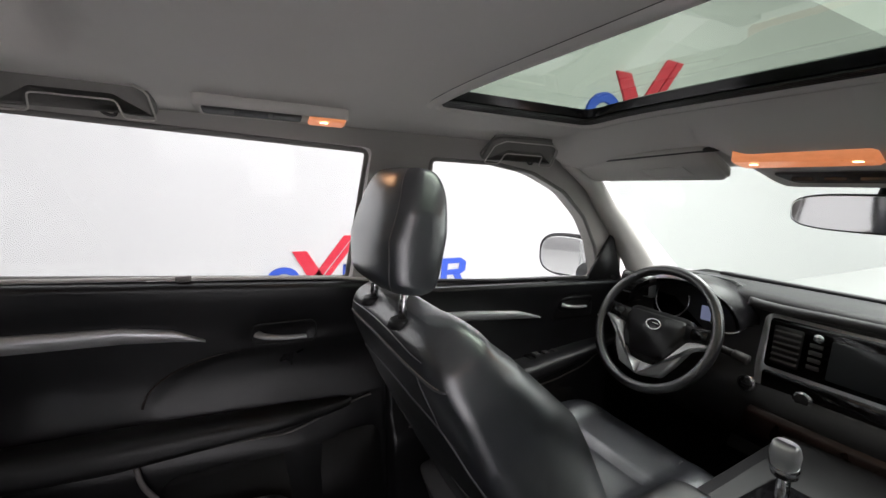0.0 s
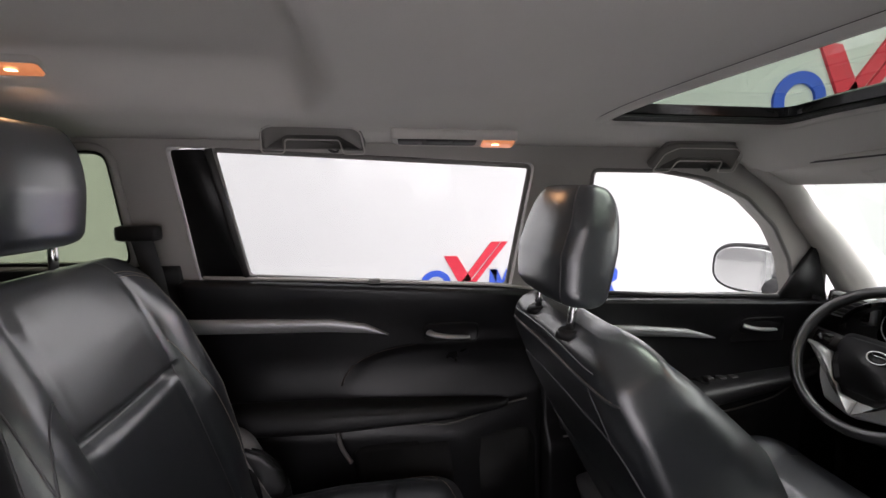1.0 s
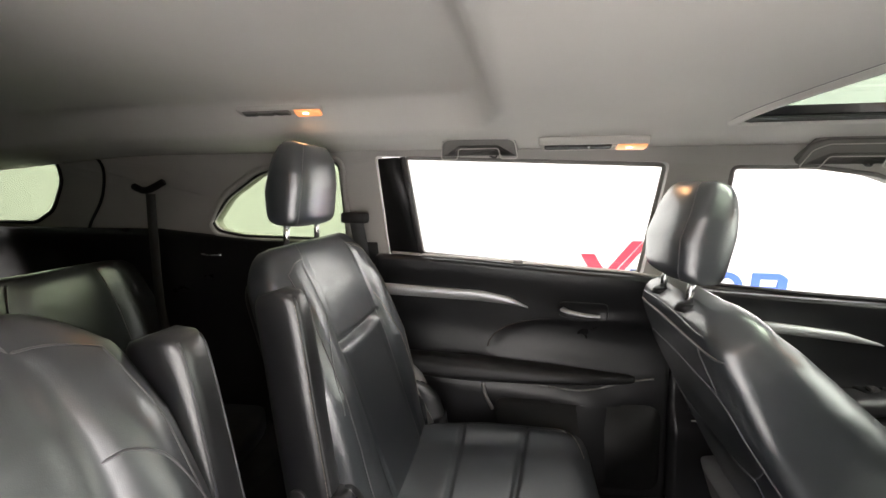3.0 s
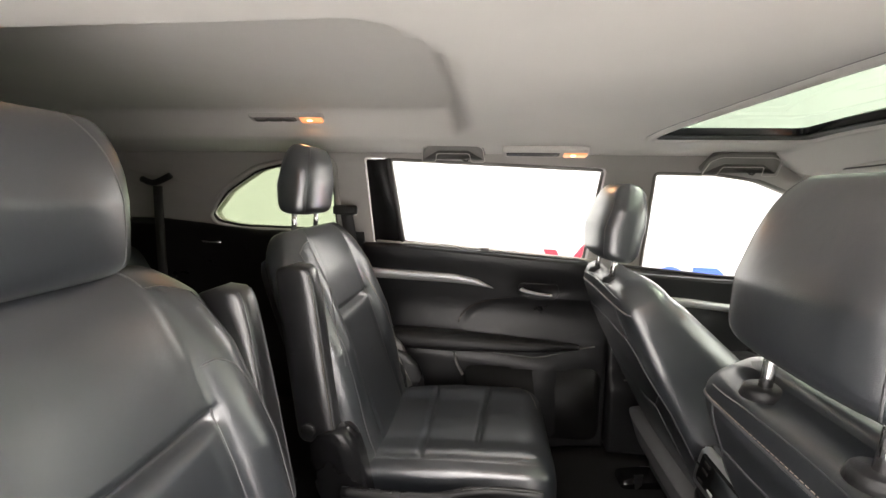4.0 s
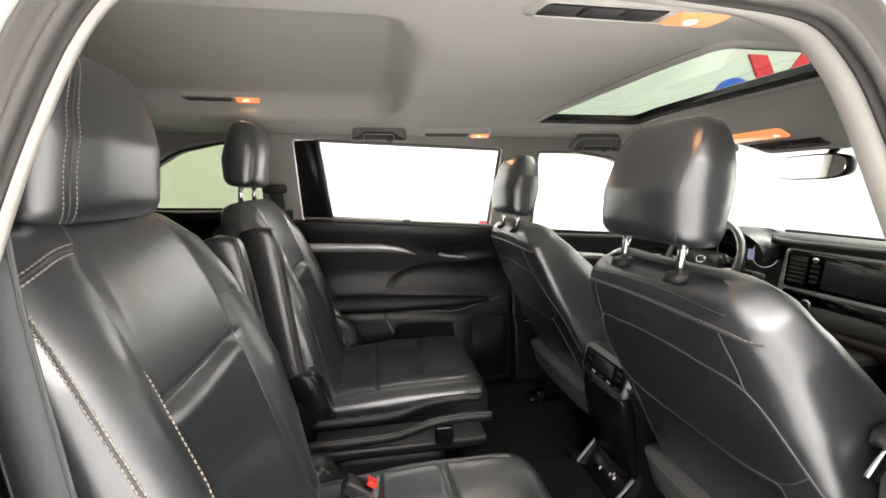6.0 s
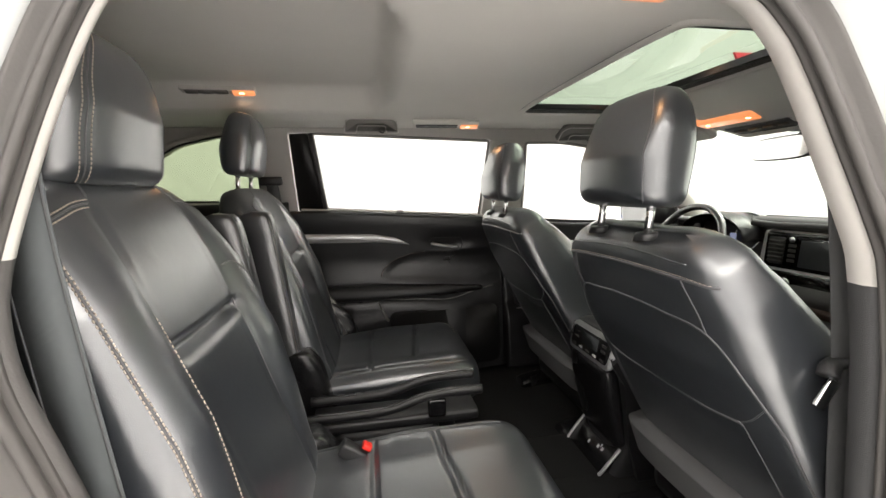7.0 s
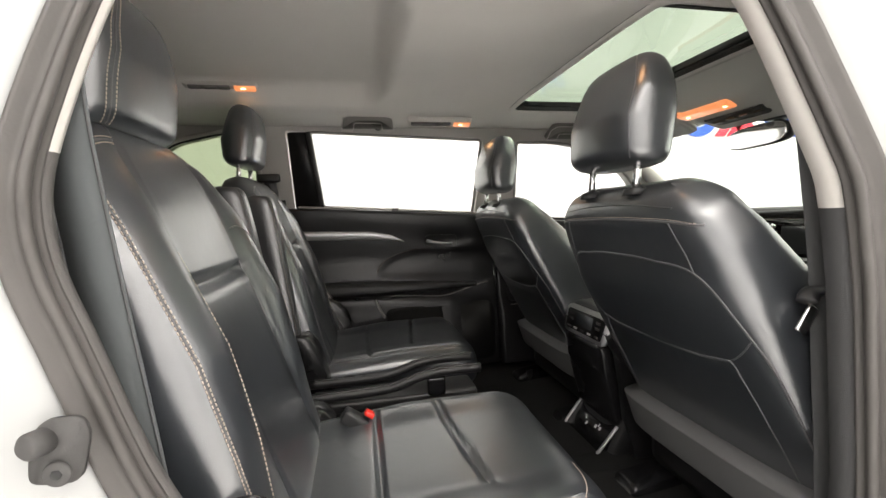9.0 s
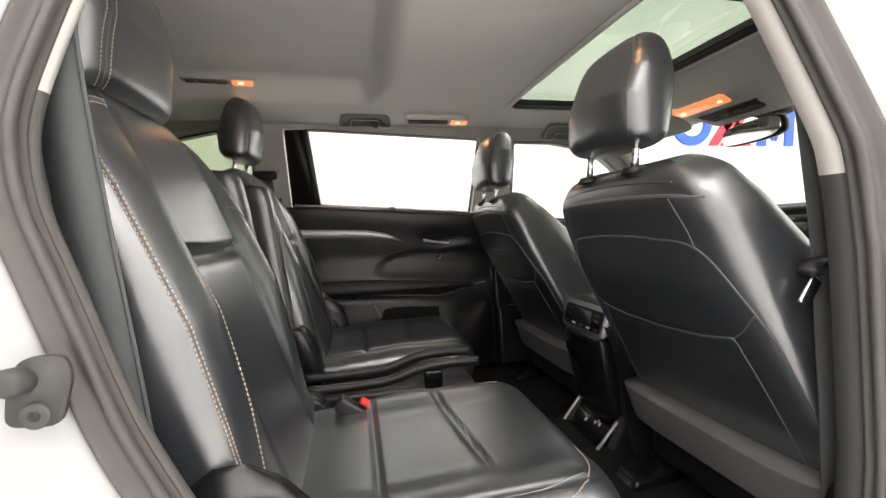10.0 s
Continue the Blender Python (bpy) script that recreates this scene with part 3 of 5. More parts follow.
def offset_loop(o, dx, base=0.02, slim=False):
    n, out = len(loop2), []
    for i, (a, b) in enumerate(loop2):
        d = Vector(loop2[(i + 2) % n]) - Vector(loop2[i - 2])
        nrm = Vector((d.y, -d.x)).normalized()
        wide = 1.0 if slim else 1.0 + 0.9 * sstep(-0.25, 0.0, a)
        q = Vector((a, b)) + nrm * o * wide
        k = 1.0 if not slim else 0.30 + 0.17 * sstep(-0.1, 0.0, a)
        out.append(V(side_x(b) + base + dx * k, q.x, q.y))
    return out


def band(name, rings, keep, material, label, category):
    bm = bmesh.new()
    vs = [[bm.verts.new(p) for p in r] for r in rings]
    n = len(vs[0])
    for a, b in zip(vs, vs[1:]):
        for i in range(n):
            j = (i + 1) % n
            if keep(loop2[i][0], loop2[i][1]):
                bm.faces.new((a[i], a[j], b[j], b[i]))
    bmesh.ops.delete(bm, geom=[v for v in bm.verts if not v.link_faces], context="VERTS")
    ob = part(name, bm, material)
    return tagged(ob, label, category, kind="structure")


trim_rings = [offset_loop(o, dx, slim=True) for o, dx in ((0.05, -0.105), (0.012, -0.10), (0.002, -0.088), (-0.002, -0.05), (0.002, -0.018), (0.02, -0.012))]
band("pillar_trim", trim_rings, lambda y, z: z > 1.09 and not (y < -0.6 and z < 1.185), LIGHTTRIM, "light grey trim round the upper door opening", "pillar trim")
band("pillar_trim", trim_rings, lambda y, z: z <= 1.09 and y >= -0.2, DARKTRIM, "dark grey trim round the lower door opening", "pillar trim")
band("pillar_trim", trim_rings, lambda y, z: y < -0.2 and not (z > 1.09 and not (y < -0.6 and z < 1.185)), SILLTRIM, "mid grey trim behind the rear door opening", "pillar trim")
seal_rings = [offset_loop(o, dx) for o, dx in ((0.004, -0.012), (-0.001, -0.007), (-0.001, -0.003), (0.003, -0.001), (0.0, 0.003), (-0.002, 0.009), (0.001, 0.014), (0.006, 0.012), (0.009, 0.008), (0.013, 0.012), (0.017, 0.019), (0.020, 0.021), (0.0215, 0.017))]
band("door_seal", seal_rings, lambda y, z: True, RUBBER, "grey rubber seal round the open door", "door seal")
body_rings = [offset_loop(o, dx) for o, dx in ((0.019, 0.008), (0.024, 0.0175), (0.034, 0.022), (0.050, 0.027), (0.070, 0.036), (0.095, 0.044), (0.14, 0.052), (0.26, 0.066), (0.5, 0.09))]
band("body_side", body_rings, lambda y, z: True, WHITE, "white painted body side round the open door", "car body")
OUT_R = [(-2.5, 1.06), (-0.80, 1.06), (-0.80, 1.20), (-0.775, 1.32), (-0.74, 1.43), (-0.69, 1.49), (-0.3, 1.505), (0.0, 1.49), (0.075, 1.43), (0.12, 1.25), (0.15, 1.05)] + OUT[2:]
wall_right = part("wall_right", plate_with_holes(OUT_R, [FRONT_HOLE, QUARTER_HOLE, round_poly(CARGO, 0.03, 3)], 0.02, on_side(1, 0.0)), HEADLINER, None, smooth=False)
tagged(wall_right, "light grey cabin side trim with the open door's opening", "wall", kind="structure")
# right-hand panes are out of view, darkened to keep light from the rear
quarter = thing("quarter_window", "fixed green-tinted rear quarter window with black edge", "window", kind="structure")
pane("pane", QUARTER, 1, DARKGLASS, quarter)
cargo_w = thing("cargo_window", "unseen rear window behind the luggage space, darkened to hold back light", "window", kind="structure")
pane("pane", CARGO, 1, DARKGLASS, cargo_w)
# white outer skin of the left side
ob = part("body_side", plate_with_holes([(-2.5, 0.34), (1.75, 0.34), (1.75, 0.95), (0.985, 1.02), (0.235, 1.05), (-2.5, 1.15)], [], 0.02, lambda y, z, t: V(-(0.90 + t), y, z)), WHITE, None, smooth=False)
tagged(ob, "white painted outer side of the car", "car body", kind="structure")

# door latch striker on the body
striker = thing("door_striker", "grey metal door striker plate with a screw on the white body", "door striker")
sp = lambda a, b, t: V(0.790 + 0.8 * t, -0.742 + 0.62 * a + 0.10 * b, 0.934 + 0.55 * b)
part("plate", prism(round_poly([(-0.028, -0.045), (0.03, -0.05), (0.034, 0.02), (0.022, 0.048), (-0.022, 0.048), (-0.032, 0.015)], 0.016, 4), sp, 0.0, 0.008, 0.002), GREYPL, striker)
part("screw", disc((0.793, -0.742, 0.917), (1, 0, 0), 0.010, 0.006), GREYPL, striker)
part("screw_recess", disc((0.7985, -0.742, 0.917), (1, 0, 0), 0.0045, 0.001, 6), PLASTIC, striker)
part("latch_bar", disc((0.792, -0.749, 0.944), (1, -0.25, 0.1), 0.0105, 0.018, 20, bevel=0.003), GREYPL, striker)


# ---- left doors ----
def belt(y):
    return float(np.interp(y, [-0.77, -0.645, 0.03, 0.235, 0.97, 1.2], [1.155, 1.152, 1.108, 1.075, 1.04, 1.03]))


def door(sgn, y0, y1, name, label, strip, handle, arm, win, glass, bowl=None):
    root = thing(name, label, "car door")
    ny, nz = 70, 60

    def depth(y, z):
        top = belt(y)
        d = 0.012 + 0.014 * sstep(top - 0.12, top - 0.02, z)
        a = arm(y)
        d += 0.034 * (1 - sstep(a - 0.13, a - 0.04, z)) * (1 - 0.9 * sstep(y1 - 0.25, y1, y))
        d -= 0.016 * math.exp(-((z - a - 0.07) / 0.07) ** 2)
        if bowl:
            d -= 0.008 * (1 - sstep(0.8, 1.0, math.hypot(min(0.0, y - bowl[0]) / bowl[2], (z - bowl[1]) / bowl[3]))) * sstep(a - 0.03, a + 0.02, z)
        d -= 0.016 * math.exp(-(((y - handle[0]) / 0.085) ** 2 + ((z - handle[1]) / 0.035) ** 2))
        return d

    rings = []
    for i in range(ny + 1):
        y = y0 + (y1 - y0) * i / ny
        zs = [0.40 + (belt(y) - 0.40) * j / nz for j in range(nz + 1)]
        ring = [V(sgn * (side_x(z) - depth(y, z)), y, z) for z in zs]
        ring += [V(sgn * (side_x(belt(y)) + 0.005), y, belt(y) + 0.006), V(sgn * (side_x(belt(y)) + 0.05), y, belt(y) - 0.004), V(sgn * 0.86, y, 0.40)]
        rings.append(ring)
    part("panel", loft(rings), SOFT, root)
    on = lambda y, z, out: V(sgn * (side_x(z) - depth(y, z) - out), y, z)
    # silver accent strip
    top, bot = strip
    rings = []
    for k in range(41):
        t = k / 40
        y = top[0][0] + (top[-1][0] - top[0][0]) * t
        zt, zb = float(np.interp(y, [p[0] for p in top], [p[1] for p in top])), float(np.interp(y, [p[0] for p in bot], [p[1] for p in bot]))
        mid = (zt + zb) / 2
        rings.append([on(y, zt, -0.004), on(y, zt - 0.002, 0.010), on(y, mid, 0.014), on(y, zb + 0.002, 0.008), on(y, zb, -0.004)])
    part("trim_strip", loft(rings), SILVER, root, "satin silver accent strip")
    # inner handle: dark cup with a lever
    hy, hz = handle
    part("handle_cup", tube([on(a + hy, b + hz, 0.004) for a, b in round_poly([(-0.075, -0.022), (0.075, -0.03), (0.075, 0.028), (-0.075, 0.03)], 0.02)], 0.0018, 6, closed=True), SOFT, root)
    part("handle", tube(smooth_line([on(hy - 0.062, hz + 0.004, 0.006), on(hy - 0.045, hz, 0.022), on(hy, hz - 0.008, 0.026), on(hy + 0.05, hz - 0.012, 0.018)], 6), [0.012 - 0.005 * k / 18 for k in range(19)], 10, flat=0.6), SILVER, root, "silver door pull lever")
    # padded armrest
    ym = (y0 + y1) / 2
    ra = Pad(V(sgn * (side_x(0.8) - 0.03), y0 + 0.04, arm(y0 + 0.04) - 0.040), V(sgn * (side_x(0.8) - 0.02), y1 - 0.10, arm(y1 - 0.10) - 0.036), (-sgn, 0, 0.15), lerpf((0, 0.038), (0.4, 0.036), (0.8, 0.022), (1, 0.012)), lerpf((0, 0.055), (0.35, 0.080), (0.8, 0.065), (1, 0.03)), lerpf((0, 0.03), (1, 0.02)), n=2.9, r0=0.12, r1=0.3, bend=0.004)
    part("armrest", ra.mesh(48, 44), PLASTIC, root, "padded black armrest")
    if bowl:
        arc = [(bowl[0] - bowl[2] * math.cos(t), bowl[1] + bowl[3] * math.sin(t)) for t in [0.05 + 1.4 * k / 14 for k in range(15)]]
        # real recess edge, coloured brown for the reflection that runs along it
        part("bowl_edge", tube([on(y, z, 0.001) for y, z in arc], [0.0035 - 0.0002 * k for k in range(15)], 6), WOODISH, root, "edge of the door pull recess, its reddish reflection put in as brown")
        # grey bar standing in for the highlight on the pocket's rear edge
        part("pocket_highlight", tube(smooth_line([on(-0.440, 0.745, 0.010), on(-0.428, 0.71, 0.018), on(-0.405, 0.665, 0.012)], 5), 0.006, 8), MIDTRIM, root)
    # lower pocket edge
    ln = [on(y0 + (y1 - y0) * k / 40, arm(y0 + (y1 - y0) * k / 40) - 0.088 + 0.055 * sstep(y1 - 0.3, y1 - 0.05, y0 + (y1 - y0) * k / 40), 0.012) for k in range(2, 39)]
    part("pocket_edge", tube(ln, 0.0028, 8), MIDTRIM, root)
    # rounded lower pocket, widened and blackened to paint in the shade there
    py = y0 + 0.44 * (y1 - y0)
    part("pocket", prism(round_poly([(py - 0.02, 0.70), (y1 - 0.02, 0.70), (y1 - 0.02, 0.43), (py + 0.04, 0.43)], 0.05), lambda a, b, t: on(a, b, t), -0.004, 0.014, 0.006), POCKETSHADE, root)
    # window surround and pane
    outline(win, sgn, 0.012, 0.006, MIDTRIM, "window_trim", root, 0.015)
    g = pane("pane", win, sgn, glass, root)
    return root, on


rear_door, on_rear = door(-1, -0.80, 0.135, "car_door", "closed black rear car door with silver accent strip", (
    [(-0.795, 1.064), (-0.45, 1.050), (-0.36, 1.032), (-0.30, 1.0)], [(-0.795, 1.022), (-0.45, 1.012), (-0.36, 1.004), (-0.30, 0.996)]),
    (-0.13, 0.992), lambda y: float(np.interp(y, [-0.8, -0.7, -0.55, -0.25, -0.05, 0.05, 0.14], [0.83, 0.845, 0.853, 0.838, 0.82, 0.818, 0.83])), REAR_WIN, CLEAR, (-0.20, 0.850, 0.228, 0.112))
part("fixed_pane_cover", prism(round_poly(STRIP, 0.012), on_side(-1, 0.016), 0.0, 0.012), PLASTIC, rear_door)
part("glass_divider", tube([on_side(-1, 0.010)(-0.686, 1.470, 0), on_side(-1, 0.010)(-0.650, 1.163, 0)], 0.009, 8), GREYPL, rear_door)
part("blind_hook", box(on_side(-1, -0.004)(-0.335, 1.145, 0), (0.012, 0.03, 0.014), 0.004), MIDTRIM, rear_door)
part("sill_strip", tube([on_side(-1, 0.004)(y, belt(y) + 0.012, 0) for y in (-0.75, -0.4, 0.0, 0.12)], 0.005, 6), LIGHTTRIM, rear_door)
front_door, on_front = door(-1, 0.145, 1.16, "car_door", "closed black front car door with silver accent strip and switches", (
    [(0.16, 1.003), (0.40, 0.992), (0.58, 0.972), (0.68, 0.94)], [(0.16, 0.965), (0.40, 0.957), (0.58, 0.942), (0.68, 0.932)]),
    (0.84, 0.965), lambda y: float(np.interp(y, [0.14, 0.5, 0.75, 0.95, 1.16], [0.76, 0.775, 0.80, 0.845, 0.87])), FRONT_WIN, CLEAR)
part("sill_strip", tube([on_side(-1, 0.004)(y, belt(y) + 0.012, 0) for y in (0.15, 0.5, 0.9)], 0.006, 6), GREYPL, front_door)
part("handle_cup", box(on_front(0.84, 0.955, 0.0), (0.02, 0.19, 0.09), 0.008), PLASTIC, front_door)
sw = part("switch_panel", box(on_front(0.70, 0.80, 0.03), (0.06, 0.15, 0.02), 0.008), GLOSSBLACK, front_door)
for k in range(3):
    part("window_switch", box(on_front(0.66 + 0.04 * k, 0.813, 0.03), (0.022, 0.022, 0.012), 0.003), GREYPL, sw)
part("mirror_sail", prism([(0.90, 1.05), (1.07, 1.04), (0.975, 1.215)], on_side(-1, -0.004), 0.0, 0.02, 0.004), PLASTIC, front_door)

# right front door, closed
rfd, _ = door(1, 0.16, 1.16, "car_door", "closed black front car door with silver accent strip", (
    [(0.2, 1.003), (0.40, 0.992), (0.58, 0.972), (0.68, 0.94)], [(0.2, 0.965), (0.40, 0.957), (0.58, 0.942), (0.68, 0.932)]),
    (0.84, 0.965), lambda y: float(np.interp(y, [0.14, 0.5, 0.75, 0.95, 1.16], [0.76, 0.775, 0.80, 0.845, 0.87])), FRONT_WIN, CLEAR)

# outside mirror
om = thing("door_mirror", "dark outside mirror with rounded glass beside the windscreen", "door mirror")
C = V(-0.98, 1.03, 1.09)
q = Euler((0, 0, radians(22))).to_matrix()
ringy = lambda sx, sz, d: [C + q @ V(sx * math.copysign(abs(math.cos(a)) ** 0.7, math.cos(a)), d, sz * math.copysign(abs(math.sin(a)) ** 0.7, math.sin(a))) for a in [2 * math.pi * k / 36 for k in range(36)]]
part("housing", loft([ringy(0.125, 0.088, 0.0), ringy(0.132, 0.094, 0.012), ringy(0.125, 0.09, 0.06), ringy(0.08, 0.06, 0.11), ringy(0.02, 0.015, 0.125)]), PLASTIC, om)
part("mirror_glass", loft([ringy(0.116, 0.080, -0.004), ringy(0.112, 0.077, -0.006)]), MIRROR, om, "bright mirror glass", smooth=False)
part("mount", tube([C + V(0.08, 0.03, -0.06), V(-0.80, 1.03, 1.03), V(-0.73, 1.04, 1.06)], [0.04, 0.035, 0.03], 10), PLASTIC, om)


# ---- grab handles, roof lamps ----
def grab(sgn, yc, z, L, x=None):
    x = x or 0.525
    root = thing("grab_handle", "grey folding grab handle on the headliner edge", "grab handle", "roof grab handles")
    P = lambda a, b, c: V(sgn * (x - 0.75 * b - 0.65 * c), yc + a, z + 0.9 * b - 0.7 * c)
    outer = round_poly([(-L / 2, -0.024), (-L / 2 + 0.045, -0.024), (-L / 2 + 0.05, 0.004), (L / 2 - 0.05, 0.004), (L / 2 - 0.045, -0.024), (L / 2, -0.024), (L / 2 - 0.008, 0.02), (L / 2 - 0.035, 0.034), (-L / 2 + 0.035, 0.034), (-L / 2 + 0.008, 0.02)], 0.008)
    if sgn > 0 and yc < 0:
        for a in (-0.055, 0.085):
            mt = part("mount", box((0.598, yc + a, 1.491), (0.022, 0.040, 0.010), 0.004), MIDTRIM, root)
            part("mount_slot", box((0.600, yc + a, 1.4858), (0.010, 0.020, 0.002), 0.0008), DARKTRIM, mt)
        part("grip", tube([(0.585, yc - 0.06, 1.495), (0.582, yc, 1.495), (0.585, yc + 0.09, 1.494)], 0.006, 8, flat=0.6), MIDTRIM, root)
        return
    part("grip", prism(outer, lambda a, b, t: P(a, b, t), 0.0, 0.018, 0.006), MIDTRIM, root)
    part("base", prism(round_poly([(-L / 2 - 0.006, -0.03), (L / 2 + 0.006, -0.03), (L / 2 - 0.03, 0.044), (-L / 2 + 0.03, 0.044)], 0.02), lambda a, b, t: P(a, b, t), -0.012, 0.003, 0.003), MIDTRIM, root)
    part("outline", tube([P(a, b, 0.023) for a, b in outer], 0.0016, 5, closed=True), LIGHTTRIM, root)
    part("coat_hook", tube(smooth_line([P(0.03, -0.012, 0.0), P(0.03, -0.02, 0.016), P(0.045, -0.024, 0.016), P(0.048, -0.012, 0.01)], 4), 0.003, 6), GREYPL, root)


for sgn in (-1, 1):
    grab(sgn, -0.445, 1.492 if sgn < 0 else 1.488, 0.205, 0.535 if sgn < 0 else 0.60)
    grab(sgn, 0.445, 1.462, 0.22, 0.575)


def roof_lamp(sgn, y0, y1, z, xc, lamp_len=0.075, lit=True, tilt=0.33, wide=1.0):
    root = thing("reading_lamp", "lit amber reading lamp with an air vent in grey housing", "reading lamp", "roof reading lamps")
    P = lambda a, b, t: V(sgn * (xc + wide * b * 0.95), a, z - wide * b * tilt - t)
    L = y1 - y0
    part("housing", prism(round_poly([(y0, -0.018), (y1, -0.018), (y1, 0.022), (y0 + 0.01, 0.022)], 0.012), P, -0.02, 0.003, 0.002), LIGHTTRIM, root)
    ya, yb = y0 + 0.014, y1 - lamp_len - 0.012
    part("vent", prism(round_poly([(ya, -0.013), (yb, -0.013), (yb, 0.017), (ya + 0.004, 0.017)], 0.008), P, 0.001, 0.0036, 0.0008), BLACKRUB if y0 > -0.5 else MIDTRIM, root)
    for k in range(3):
        c0, c1 = ya + (yb - ya) * k / 3 + 0.005, ya + (yb - ya) * (k + 1) / 3 - 0.003
        part("vent_slat", prism(round_poly([(c0, -0.008), (c1, -0.008), (c1, 0.012), (c0, 0.012)], 0.004), P, 0.0032, 0.0048, 0.0006), (GREYPL if k != 1 else DARKTRIM) if y0 > -0.5 else MIDTRIM, root)
    part("vent_rim", tube([P(a, b, 0.0036) for a, b in round_poly([(ya, -0.014), (y1 - 0.003, -0.014), (y1 - 0.003, 0.019), (ya + 0.003, 0.019)], 0.008)], 0.0014, 5, closed=True), LIGHTTRIM, root)
    part("lens", prism(round_poly([(y1 - lamp_len, -0.014), (y1 - 0.006, -0.014), (y1 - 0.006, 0.018), (y1 - lamp_len, 0.018)], 0.006), P, 0.002, 0.007, 0.002), LENS, root, "glowing amber lens")
    part("bulb", disc(P(y1 - lamp_len * 0.62, 0.002, 0.0065), (0, 0, -1), 0.008, 0.002, 16), BULB, root, "bright bulb spot")
    lt = bpy.data.lights.new("lamp_light", "AREA")
    lt.size, lt.energy, lt.color = 0.05, 0.014, (1.0, 0.55, 0.25)
    lo = new("lamp_light", lt)
    lo.parent = root
    lo.matrix_basis = look(P(y1 - lamp_len * 0.6, 0.0, 0.02), P(y1 - lamp_len * 0.6, -0.2, 0.5))
    return root


roof_lamp(-1, -0.293, -0.026, 1.483, 0.515)
roof_lamp(1, -0.293, -0.03, 1.4955, 0.556, tilt=0.06, wide=1.5)
roof_lamp(-1, -1.05, -0.815, roof_z(-0.39, -0.9) - 0.001, 0.39, tilt=0.55, wide=0.7)
roof_lamp(1, -1.05, -0.815, roof_z(0.42, -0.9) - 0.001, 0.42, tilt=0.55, wide=0.7)

# overhead console
oc = thing("overhead_console", "grey overhead console with lit amber map lamps", "overhead console")
P = lambda a, b, t: V(a - 0.008, b, 1.436 - 0.26 * (b - 0.70) - t)
swell = lambda x, y: (1 - sstep(0.11, 0.235, abs(x + 0.008))) * sstep(0.545, 0.64, y) * (0.046 + 0.014 * sstep(0.65, 0.73, y)) * (1 - 0.5 * sstep(0.80, 0.87, y))
part("housing", loft([[V(x, y, roof_z(x, y) + 0.001 - swell(x, y)) for y in [0.545 + 0.0125 * j for j in range(27)]] for x in [-0.255 + 0.0125 * k for k in range(41)]], closed=False), HEADLINER, oc)
part("map_lens", prism(round_poly([(-0.150, 0.632), (0.062, 0.632), (0.062, 0.677), (-0.142, 0.677)], 0.012), P, 0.004, 0.027, 0.003), LENS, oc, "glowing amber lens")
for s in (-0.115, 0.035):
    part("bulb", disc(P(s, 0.654, 0.0262), (0, 0, -1), 0.007, 0.002, 16), BULB, oc, "bright bulb spot")
part("switch_panel", prism(round_poly([(-0.11, 0.700), (0.12, 0.700), (0.10, 0.765), (-0.09, 0.765)], 0.015), P, 0.006, 0.030, 0.004), DARKTRIM, oc)
for k in range(4):
    part("switch", box(P(-0.065 + 0.05 * k, 0.732, 0.031), (0.034, 0.022, 0.008), 0.003), GREYPL, oc)
lt = bpy.data.lights.new("lamp_light", "AREA")
lt.size, lt.energy, lt.color = 0.1, 0.03, (1.0, 0.55, 0.25)
lo = new("lamp_light", lt)
lo.parent = oc
lo.matrix_basis = look(P(0, 0.667, 0.035), P(0, 0.60, 0.6))

for sgn in (-1, 1):
    vis = thing("sun_visor", "grey cloth sun visor folded against the headliner", "sun visor", "sun visors")
    M = lambda a, b, t: V(sgn * a, 0.675 + b * 0.95, 1.472 - 0.05 * (a - 0.2) - b * 0.38 - t)
    part("board", prism(round_poly([(0.225, 0.0), (0.640, -0.005), (0.632, 0.105), (0.24, 0.145)], 0.03, 6), M, 0.0, 0.02, 0.008, 3), LIGHTTRIM, vis)
    part("label_patch", prism([(0.31, 0.05), (0.42, 0.05), (0.42, 0.10), (0.31, 0.10)], M, 0.020, 0.0215), HEADLINER, vis, smooth=False)
    part("hinge_rod", tube([M(0.2, 0.01, 0.008), M(0.61, 0.0, 0.008)], 0.006, 8), GREYPL, vis)

# rear-view mirror
rv = thing("rear_view_mirror", "rear-view mirror in black housing hung from the windscreen", "mirror")
Cm = V(0.0, 0.80, 1.335)
qm = Euler((radians(2), 0, radians(-8))).to_matrix()
rr = lambda sx, sz, d: [Cm + qm @ V(sx * math.copysign(abs(math.cos(a)) ** 0.6, math.cos(a)), d, sz * math.copysign(abs(math.sin(a)) ** 0.6, math.sin(a))) for a in [2 * math.pi * k / 40 for k in range(40)]]
part("housing", loft([rr(0.122, 0.034, 0.0), rr(0.128, 0.037, 0.008), rr(0.12, 0.034, 0.03), rr(0.07, 0.02, 0.045)]), PLASTIC, rv)
part("mirror_glass", loft([rr(0.1205, 0.0335, -0.002), rr(0.1185, 0.0325, -0.004)]), MIRROR, rv, "bright mirror glass", smooth=False)
part("stalk", tube([Cm + V(0, 0.04, 0), V(0, 0.88, 1.37), V(0, 0.92, 1.42)], 0.012, 10), PLASTIC, rv)
part("sensor_cover", box((0.0, 0.90, 1.42), (0.10, 0.09, 0.06), 0.02), PLASTIC, rv)


